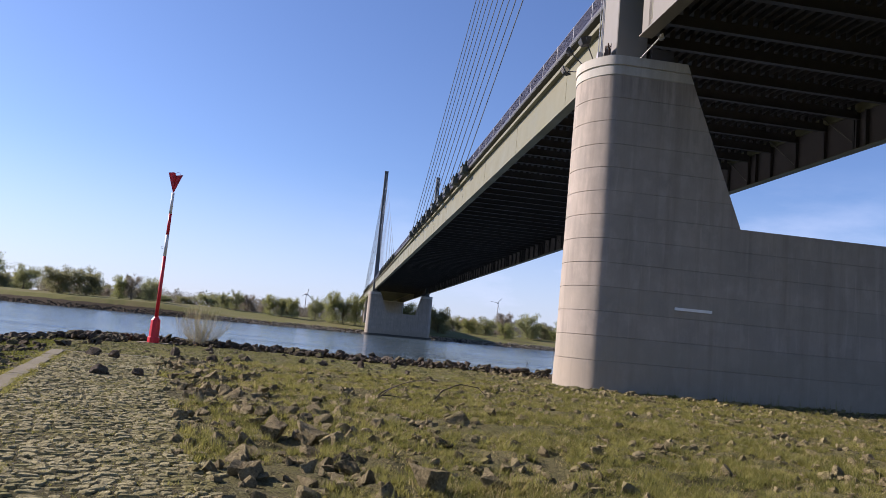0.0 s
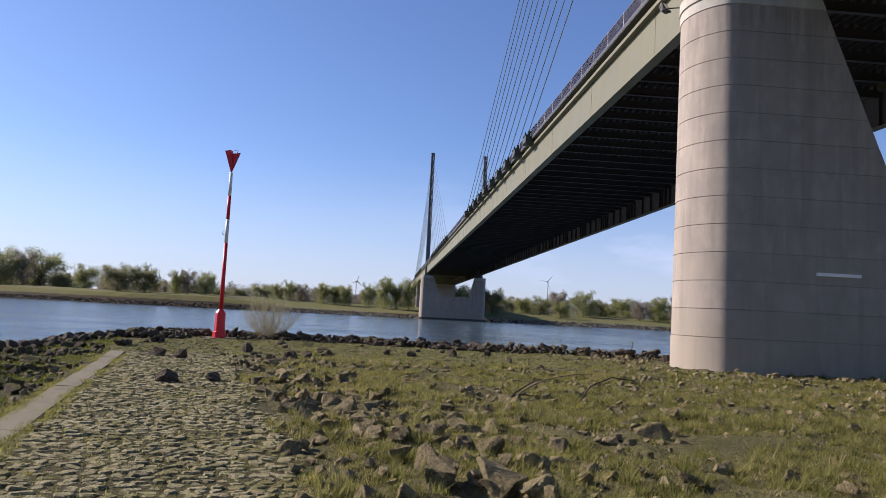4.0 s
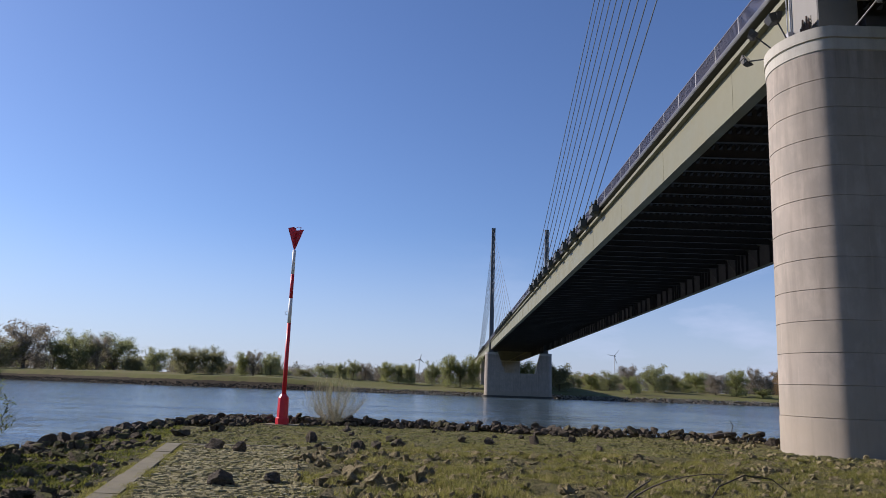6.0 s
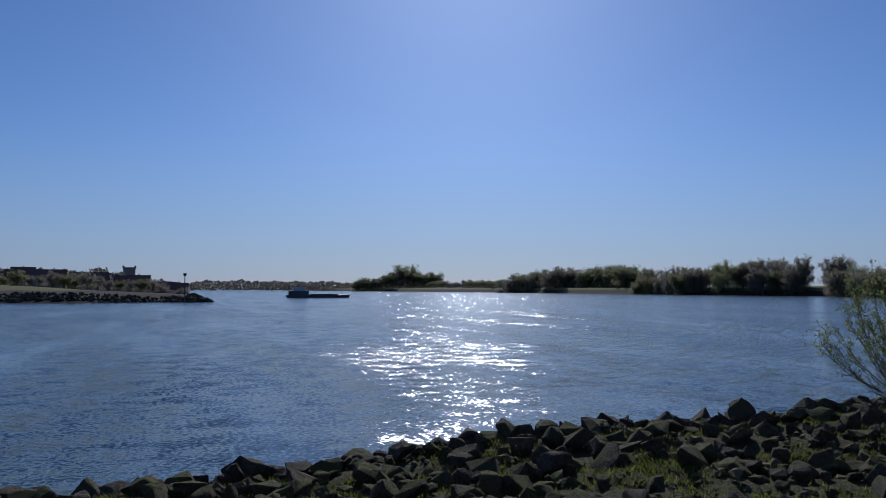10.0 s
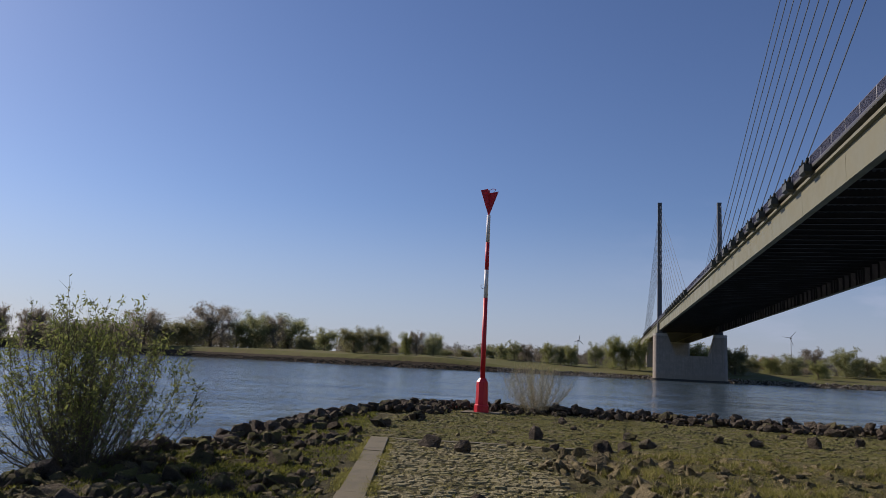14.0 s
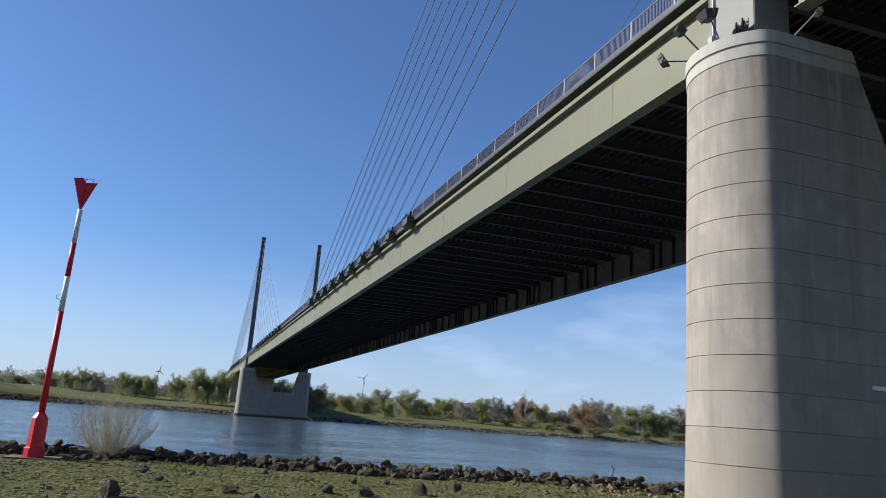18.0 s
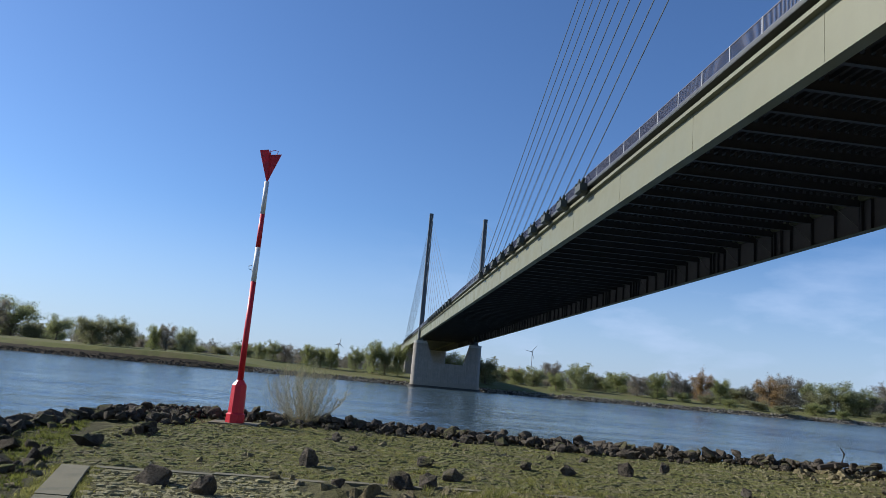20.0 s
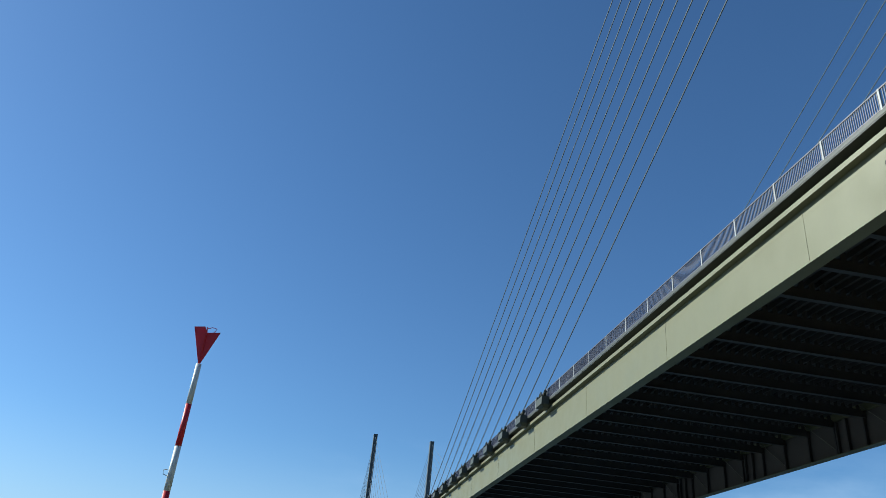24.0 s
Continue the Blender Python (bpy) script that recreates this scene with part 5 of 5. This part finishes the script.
# ---- trees of the far bank ----
def tree_kind(seed, shape, leaf_mat, leaves, size, twigs, name, label):
    """A ten-metre tree: short trunk, steep limbs, upright boughs and an airy egg-shaped crown of small leaves and twigs."""
    q = random.Random(seed)
    e = thing(name, label, "tree")
    wood = Geo()
    tall, wide, low, soft = shape

    def spread(z):
        f = min(1.0, max(0.02, (z - low) / (tall - low)))
        return wide * math.sin(math.pi * f ** 0.85) ** 0.5

    wood.tube([(0, 0, -0.4), (0.05, 0, 0.8), (0.12, 0.05, low + 1.6), (0.1, 0.12, tall * 0.72)], [0.32, 0.24, 0.17, 0.05], 6)
    boughs = []
    for i in range(18):
        a = 2.4 * i + q.uniform(-0.4, 0.4)
        z0 = low * 0.8 + 0.3 + (tall * 0.5 - low) * i / 18
        z1 = z0 + (tall * 0.9 - z0) * q.uniform(0.2, 0.95)
        rad = spread(z1) * q.uniform(0.5, 0.9)
        end = Vector((math.cos(a) * rad, math.sin(a) * rad, z1))
        mid = Vector((math.cos(a) * rad * 0.55, math.sin(a) * rad * 0.55, z0 + (z1 - z0) * 0.45))
        base = Vector((0.08, 0.06, z0))
        wood.tube([tuple(base), tuple(mid), tuple(end)], [0.1, 0.06, 0.025], 4, False)
        for j in range(7):
            t = q.uniform(0.3, 1.0)
            p = mid.lerp(end, (t - 0.5) * 2) if t > 0.5 else base.lerp(mid, t * 2)
            d = Vector((0.3 * p.x + q.gauss(0, 1.1), 0.3 * p.y + q.gauss(0, 1.1), 0.8)).normalized()
            g = p + d * tall * q.uniform(0.06, 0.15)
            g.z = min(g.z, tall * q.uniform(0.9, 1.0))
            wood.tube([tuple(p), tuple(g)], [0.035, 0.012], 3, False)
            boughs.append((p, g))
    if low < 0.9:
        for i in range(26):
            a, k = q.uniform(0, 6.283), q.uniform(0.3, 1.0)
            p = Vector((math.cos(a) * wide * 0.75 * k, math.sin(a) * wide * 0.75 * k, q.uniform(0.1, 0.16 * tall)))
            boughs.append((p, p + Vector((q.gauss(0, 0.5), q.gauss(0, 0.5), tall * q.uniform(0.1, 0.22)))))
    v, f = [], []
    for i in range(leaves):
        b0, b1 = boughs[int(q.random() * len(boughs))]
        p = b0.lerp(b1, q.random()) + Vector((q.gauss(0, 1), q.gauss(0, 1), q.gauss(0, 0.85))).normalized() * soft * 1.9 * q.random() ** 0.5
        p.z = max(p.z, 0.1)
        d = Vector((q.gauss(0, 1), q.gauss(0, 1), q.gauss(0.3, 1))).normalized()
        s = d.cross(Vector((q.gauss(0, 1), q.gauss(0, 1), q.gauss(0, 1)))).normalized()
        l = size * q.uniform(0.6, 1.3)
        n0 = len(v)
        v += [tuple(p - d * l - s * l * 0.6), tuple(p - d * l + s * l * 0.6), tuple(p + d * l)]
        f.append((n0, n0 + 1, n0 + 2))
    for i in range(twigs):
        b0, b1 = boughs[int(q.random() * len(boughs))]
        p = b0.lerp(b1, q.uniform(0.3, 1.0)) + Vector((q.gauss(0, soft), q.gauss(0, soft), q.gauss(0, soft))) * 0.6
        d = ((b1 - b0).normalized() + Vector((q.gauss(0, .35), q.gauss(0, .35), q.gauss(0.1, .3)))).normalized()
        s = d.cross(Vector((q.gauss(0, 1), q.gauss(0, 1), q.gauss(0, 1)))).normalized() * 0.03
        l = q.uniform(0.25, 0.65)
        n0 = len(v)
        v += [tuple(p - s), tuple(p + s), tuple(p + d * l)]
        f.append((n0, n0 + 1, n0 + 2))
    wood.make("trunk", BARK, e)
    obj("crown", v, f, leaf_mat, e)
    return e


KINDS = {
    "w": tree_kind(1, (10, 4.9, 0.8, 0.6), LEAF_A, 6200, 0.19, 700, "willow_tree", "grey-green willow with a ragged round crown on the meadow"),
    "b": tree_kind(2, (10, 4.6, 0.5, 0.5), LEAF_C, 4400, 0.165, 2600, "bare_tree", "still bare brown tree with a fine twiggy crown"),
    "d": tree_kind(3, (10, 5.4, 0.1, 0.7), LEAF_D, 6200, 0.21, 600, "dark_bush", "dense olive willow thicket down to the ground"),
    "y": tree_kind(4, (10, 5.0, 0.7, 0.62), LEAF_B, 6200, 0.19, 400, "young_tree", "fresh yellow-green round tree"),
    "p": tree_kind(5, (10, 3.4, 0.8, 0.5), LEAF_A, 4600, 0.18, 700, "poplar_tree", "tall loose grey-green poplar"),
    "r": tree_kind(6, (10, 4.9, 0.8, 0.55), LEAF_R, 5000, 0.175, 1400, "copper_tree", "copper-brown budding tree on the far meadow"),
    "B": tree_kind(7, (10, 4.8, 0.15, 0.6), LEAF_C, 2200, 0.27, 700, "bare_tree", "far bare brown tree along the river bend"),
    "D": tree_kind(8, (10, 5.4, 0.1, 0.7), LEAF_D, 2300, 0.32, 200, "dark_bush", "far dark thicket along the river bend"),
}
used = set()
rt = random.Random(17)


def plant(kind, az, dist, hgt, wide=1.0, full=0.72):
    """A tree by its bearing from the track's end (degrees left of the bridge line), distance and height in metres."""
    x, y = -17 - dist * math.sin(radians(az)), -24 + dist * math.cos(radians(az))
    k = 1.12 * full * hgt / 10
    wide = wide * (1.4 if full == 1.0 else 1.1)
    m = Matrix.LocRotScale((x, y, height(x, y) - 0.1), Euler((0, 0, rt.uniform(0, 6.283))), (k * wide, k * wide, k))
    src = KINDS[kind]
    if kind in used:
        return copy_thing(src, m @ Matrix.Diagonal((1 / src.scale.x, 1 / src.scale.y, 1 / src.scale.z, 1)))
    used.add(kind)
    src.matrix_basis = m
    return src


# centre and left of the bridge: single meadow trees
for row in ("b 30.0 406 22.1 1.06", "p 28.2 409 16.1 0.65", "w 26.8 410 18.5 0.85", "b 25.5 412 17.8 0.6", "w 24.4 422 18.7 0.86", "d 23.2 402 8.0 0.85", "w 21.7 392 11.7 0.93", "d 19.5 354 12.9 0.82", "d 17.7 353 13.5 0.70", "b 16.3 400 4.9 1.12", "y 15.5 338 10.1 0.55", "b 14.7 337 11.0 0.65",
            "w 13.4 331 10.1 0.73", "w 8.2 350 7.4 0.69", "w 7.2 353 8.8 0.67", "b 6.3 356 8.2 0.80", "y 4.6 339 9.1 0.65", "p 3.7 337 9.5 0.7", "y 2.9 334 9.0 0.6", "w 1.1 338 10.1 0.58", "y -0.2 320 13.5 0.5", "p -1.1 322 12.3 0.7", "y -2.1 324 13.4 0.5", "d 31.6 400 15 1.0", "d 33.2 395 14 1.0", "b 34.6 390 17 1.0"):
    kd, *num = row.split()
    plant(kd, *(float(v) for v in num), 1.0)
# the wood on the upstream bank, brown and bare
for i in range(66):
    az = 35.5 + 19.5 * i / 65 + rt.uniform(-0.25, 0.25)
    if 42.0 < az < 43.4:
        continue
    plant(rt.choice("bbbdbw"), az, (345 + 9.0 * (az - 35.5)) * rt.uniform(1.0, 1.08), rt.uniform(14, 20.5), rt.uniform(0.65, 0.95), 0.82)
for i in range(20):
    az = 55.5 + 9 * i / 19
    plant(rt.choice("BDD"), az, (575 + 14 * (az - 55)) * rt.uniform(1.0, 1.05), rt.uniform(12, 18), rt.uniform(0.9, 1.3), 1.05)
plant("B", 63.2, 690, 22, 0.9)
for i in range(14):
    plant(rt.choice("BDD"), 64.6 + 6 * i / 13, 720 + 30 * i, rt.uniform(9, 14), 1.8)
for i in range(22):
    plant(rt.choice("BDB"), 89.3 + 15 * i / 21, rt.uniform(345, 375), rt.uniform(6, 10.5), rt.uniform(0.9, 1.3))
for i in range(12):
    plant(rt.choice("DBD"), 70.3 + 6.0 * i / 11, 1150, rt.uniform(22, 31) * (1.25 if i in (4, 5) else 0.95 - 0.035 * abs(i - 4)), 1.2, 1.05)
# behind and right of the far pier
for row in ("w -4.7 400 12.5 0.9", "y -5.9 392 13 0.9", "w -7.2 402 12 1.0"):
    kd, *num = row.split()
    plant(kd, *(float(v) for v in num), 1.0)
for row in ("d -8.7 326 12.7 0.69", "w -9.7 390 8.2 0.99", "y -11.0 357 7.5 0.98", "w -12.4 352 8.8 0.90", "y -14.0 328 7.5 0.93", "b -13.7 395 12.4 0.88", "r -10.9 391 8.5 0.99",
            "w -15.7 357 12.3 0.85", "d -16.9 378 9.0 0.72", "y -18.5 405 10.1 1.12", "b -19.9 359 9.6 0.91", "y -21.3 358 11.4 0.75", "b -22.4 415 13.5 0.56", "b -23.4 418 10.4 0.92", "r -24.4 380 15 0.53"):
    kd, *num = row.split()
    plant(kd, *(float(v) for v in num), 1.0)
for row in ("y -25.6 388 11.1 0.74", "d -27.0 431 9.1 1.08", "r -28.8 406 15 0.73", "b -29.9 418 16 0.84", "p -31.1 449 15 0.70", "d -31.9 407 10.9 0.89", "w -32.9 426 15 1.00", "w -34.3 428 13.1 1.14",
            "b -36.0 474 17 0.92", "b -36.9 480 15.5 0.71", "b -38.4 440 15 0.9", "w -40.0 430 13 0.9"):
    kd, *num = row.split()
    plant(kd, *(float(v) for v in num), 1.0)
for i in range(17):                                    # low thickets between the trees
    plant(rt.choice("dyy"), -9 - 1.75 * i + rt.uniform(-0.4, 0.4), rt.uniform(322, 372) + 1.6 * i, rt.uniform(3.2, 5.6), rt.uniform(1.2, 1.8), 1.0)
for i in range(22):
    plant(rt.choice("dbw"), 35.0 - 1.5 * i + rt.uniform(-0.4, 0.4), rt.uniform(408, 430), rt.uniform(4.5, 8.0), rt.uniform(1.0, 1.6), 1.0)
for i in range(20):
    plant(rt.choice("bbdw"), -41 - 1.5 * i, rt.uniform(400, 440), rt.uniform(12, 19), 0.9)

# the far line of woods behind the meadows
q = random.Random(23)
v, f = [], []
for _ in range(640):
    az, dist = q.uniform(-62, 37), q.uniform(425, 500)
    x0, y0 = -17 - dist * math.sin(radians(az)), -24 + dist * math.cos(radians(az))
    tall = (9.5 + 3.5 * nz(0.7 * az, 1.0) + 2.5 * nz(3.0 * az, 3.0)) * q.uniform(0.8, 1.1)
    half = tall * q.uniform(0.38, 0.6)
    for i in range(280):                               # bare boughs fanning out of one trunk
        a, t, k = q.uniform(0, 6.283), q.random() ** 0.7, q.random() ** 0.5
        d = Vector((q.gauss(0, 0.8), q.gauss(0, 0.8), q.gauss(0.5, 0.8))).normalized()
        x, y, z = x0 + math.cos(a) * half * k * (0.3 + 0.7 * t), y0 + math.sin(a) * half * k * (0.3 + 0.7 * t), 2.8 + tall * 1.1 * t * math.sqrt(1 - 0.8 * k * k)
        s = d.cross(Vector((q.gauss(0, 1), q.gauss(0, 1), q.gauss(0, 1)))).normalized() * q.uniform(0.25, 0.5)
        l = q.uniform(0.4, 0.9)
        n0 = len(v)
        v += [(x - s.x, y - s.y, z - s.z), (x + s.x, y + s.y, z + s.z), (x + d.x * l, y + d.y * l, z + d.z * l)]
        f.append((n0, n0 + 1, n0 + 2))
tagged(obj("far_woodland", v, f, BOUGH), "distant line of bare brown woods behind the meadows", "woods", kind="stuff")
v, f = [], []
for _ in range(26000):
    az = q.uniform(55, 112)
    near = az < 70.5
    dist = q.uniform(1500, 1700) if az < 93 else q.uniform(430, 560)
    if near:                                           # low scrub that closes the wood on the bend
        dist = (575 + 14 * (az - 55) if az < 64.6 else 710 + 65 * (az - 64.6)) * q.uniform(1.02, 1.06)
    x, y = -17 - dist * math.sin(radians(az)), -24 + dist * math.cos(radians(az))
    crest = (17 if az < 93 else 11) + 7 * nz(0.5 * az, 1.0) + 5 * nz(2.5 * az, 3.0)
    if near:
        crest = 8.5 + 4 * nz(1.2 * az, 1.0) + 2 * nz(5.0 * az, 3.0)
    z = (2.0 if near else 0.5) + max(2.5, crest) * q.random() ** 0.9
    d = Vector((q.gauss(0, 1), q.gauss(0, 1), q.gauss(0.5, 1))).normalized()
    s = d.cross(Vector((q.gauss(0, 1), q.gauss(0, 1), q.gauss(0, 1)))).normalized()
    l = q.uniform(0.6, 1.3) if near else q.uniform(1.5, 3.2) if az < 93 else q.uniform(0.6, 1.5)
    n0 = len(v)
    v += [(x - d.x * l, y - d.y * l, z - d.z * l), (x + s.x * l * .6, y + s.y * l * .6, z + s.z * l * .6), (x + d.x * l, y + d.y * l, z + d.z * l), (x - s.x * l * .6, y - s.y * l * .6, z - s.z * l * .6)]
    f.append((n0, n0 + 1, n0 + 2, n0 + 3))
tagged(obj("far_woodland", v, f, LEAF_W), "distant dark tree line along the river bend", "woods", kind="stuff")


# ---- stones of the far revetment ----
q = random.Random(41)
ps = []
for _ in range(5200):
    x = q.uniform(-260, 330)
    d0 = q.uniform(-0.3, 3.6)
    y = 262 + 22 * smooth01(-100, -220, x) + 0.10 * max(0.0, x - 40) + 2.5 * nz(0.03 * x, 5.0) + d0
    s = q.uniform(0.35, 0.85)
    ps.append((q.randrange(14), Matrix.LocRotScale((x, y, height(x, y) + 0.1), Euler((q.uniform(-.5, .5), q.uniform(-.5, .5), q.uniform(0, 6))), (s, s, s))))
ps2 = []
for _ in range(1500):
    if q.random() < 0.55:
        x = -197 - 240 * q.random() ** 1.3
        y = -17 - 0.09 * (-200 - x) - q.uniform(-0.6, 3.6)
    else:
        y, x = q.uniform(-75, -17), -197 - q.uniform(-0.6, 3.6)
    s = q.uniform(0.5, 1.3)
    ps2.append((q.randrange(14), Matrix.LocRotScale((x, y, height(x, y) + 0.15), Euler((q.uniform(-.5, .5), q.uniform(-.5, .5), q.uniform(0, 6))), (s, s, s))))
town_stones = thing("revetment", "dark stone revetment along the town's bank", "revetment", kind="structure")
join_stones("stones", ps2, ROCK, town_stones, PLAIN_DATA)
far_stones = thing("revetment", "pale stone revetment along the far bank", "revetment", kind="structure")
join_stones("stones", [st for st in ps if st[1].translation.x > -60], RUBBLE, far_stones, PLAIN_DATA)
join_stones("dark_stones", [st for st in ps if st[1].translation.x <= -60], ROCK, far_stones, PLAIN_DATA)


# ---- town, boat, beacon and turbines ----
def house(x, y, w, d, h, roof, turn):
    e = thing("house", "dark gabled house on the town's river front", "house", "town houses", at=(x, y, height(x, y) - 0.3))
    e.rotation_euler = (0, 0, radians(turn))
    Geo().box(-w / 2, w / 2, -d / 2, d / 2, 0, h).make("wall", BRICKW, e)
    o = 0.4
    g = Geo().loft([[(-w / 2 - o, -d / 2 - o, h), (-w / 2 - o, d / 2 + o, h), (-w / 2 - o, 0, h + roof)], [(w / 2 + o, -d / 2 - o, h), (w / 2 + o, d / 2 + o, h), (w / 2 + o, 0, h + roof)]])
    rf = g.make("roof", ROOF, e)
    Geo().box(-0.3, 0.3, -0.3, 0.3, h + roof * 0.6, h + roof + 0.6).make("chimney", BRICKW, rf)
    for i in range(max(2, int(w / 3))):
        for zz in (1.2, 3.9):
            if zz + 1.4 < h:
                xx = -w / 2 + (i + 0.7) * w / max(2, int(w / 3)) - 0.5
                Geo().box(xx, xx + 0.9, d / 2 + 0.004, d / 2 + 0.05, zz, zz + 1.3).make("window", GLASS, e)
    return e


q = random.Random(51)
for i in range(17):
    az = 89.6 + 14.5 * i / 16
    dist = q.uniform(380, 470)
    house(-17 - dist * math.sin(radians(az)), -24 + dist * math.cos(radians(az)), q.uniform(7, 11), 9, q.uniform(4, 6.0), q.uniform(3.6, 5), -90 + q.uniform(-12, 12))
cx, cy = -17 - 520 * math.sin(radians(92.9)), -24 + 520 * math.cos(radians(92.9))
church = thing("church_tower", "square dark church tower above the town's roofs", "church", at=(cx, cy, height(cx, cy) - 0.5))
Geo().box(-3.6, 3.6, -3.6, 3.6, 0, 15.5).make("tower", BRICKW, church)
Geo().box(-4.0, 4.0, -4.0, 4.0, 15.501, 16.2).make("parapet", BRICKW, church)
for sx in (-1, 1):
    for sy in (-1, 1):
        Geo().box(*sorted((sx * 3.0, sx * 4.0)), *sorted((sy * 3.0, sy * 4.0)), 16.201, 17.2).make("corner_turret", BRICKW, church)

bx_, by_ = -17 - 178 * math.sin(radians(89.6)), -24 + 178 * math.cos(radians(89.6))
b2 = thing("channel_marker", "thin dark pole marker on the groyne's tip", "beacon", at=(bx_, by_, height(bx_, by_)))
Geo().tube([(0, 0, 0), (0, 0, 7.2)], [0.14, 0.1], 8).make("pole", HULL, b2)
Geo().loft([octo(0.3, 7.201), octo(0.42, 7.9)]).make("top_mark", HULL, b2)

ship = thing("work_boat", "low dark work boat with a wheelhouse aft, lying on the river", "boat", at=(-17 - 270 * math.sin(radians(79.6)), -24 + 270 * math.cos(radians(79.6)), WATER_Z))
ship.rotation_euler = (0, 0, radians(79.6))
hl = []
for z, k in ((-0.6, 0.94), (0.25, 0.98), (0.95, 1.0)):
    hl.append([(-11.5 * k, -2.2 * k, z), (8 * k, -2.3 * k, z), (11.4 * k, -0.5, z + 0.25 * (z > 0)), (11.4 * k, 0.5, z + 0.25 * (z > 0)), (8 * k, 2.3 * k, z), (-11.5 * k, 2.2 * k, z)])
Geo().loft(hl).make("hull", HULL, ship)
Geo().box(-10.6, -3.4, -1.9, 1.9, 0.951, 2.5).make("deckhouse", HULL, ship)
Geo().box(-8.8, -4.6, -1.6, 1.6, 2.501, 3.9).make("wheelhouse", CABIN, ship)
Geo().box(-8.9, -4.5, -1.65, 1.65, 3.901, 4.05).make("roof", HULL, ship)
Geo().tube([(-6.6, 0, 4.05), (-6.6, 0, 5.6)], 0.06, 6).make("mast", HULL, ship)
Geo().box(-3.0, 7.0, -1.7, 1.7, 0.951, 1.4).make("hatch_cover", HULL, ship)
Geo().tube([(8.6, 0, 1.0), (8.6, 0, 2.4)], 0.07, 6).make("bow_post", HULL, ship)


def turbine(az, dist, hub, turn, spin):
    x, y = -17 - dist * math.sin(radians(az)), -24 + dist * math.cos(radians(az))
    e = thing("wind_turbine", "slim pale wind turbine far behind the woods", "wind turbine", "wind turbines", at=(x, y, 3))
    e.rotation_euler = (0, 0, radians(turn))
    Geo().tube([(0, 0, 0), (0, 0, hub)], [0.9, 0.5], 10).make("tower", POSTM, e)
    Geo().loft([[(px, py, pz) for px, pz in ((-1.0, hub), (1.0, hub), (1.0, hub + 2.0), (-1.0, hub + 2.0))] for py in (-4, 4)]).make("nacelle", POSTM, e)
    for k in range(3):
        a = radians(spin + 120 * k)
        c, s = math.sin(a), math.cos(a)
        z = hub + 1.3
        Geo().loft([[(c * 1 - s * w, -4.6 + t, z + s * 1 + c * w) for w, t in ((-0.55, -0.3), (0.55, -0.3), (0.55, 0.3), (-0.55, 0.3))],
                    [(c * hub * 0.21 - s * w, -4.6 + t, z + s * hub * 0.21 + c * w) for w, t in ((-0.25, -0.1), (0.25, -0.1), (0.25, 0.1), (-0.25, 0.1))]]).make("blade", POSTM, e)


turbine(2.4, 1085, 37, 20, 10)
turbine(-12.4, 1500, 70, -25, 40)
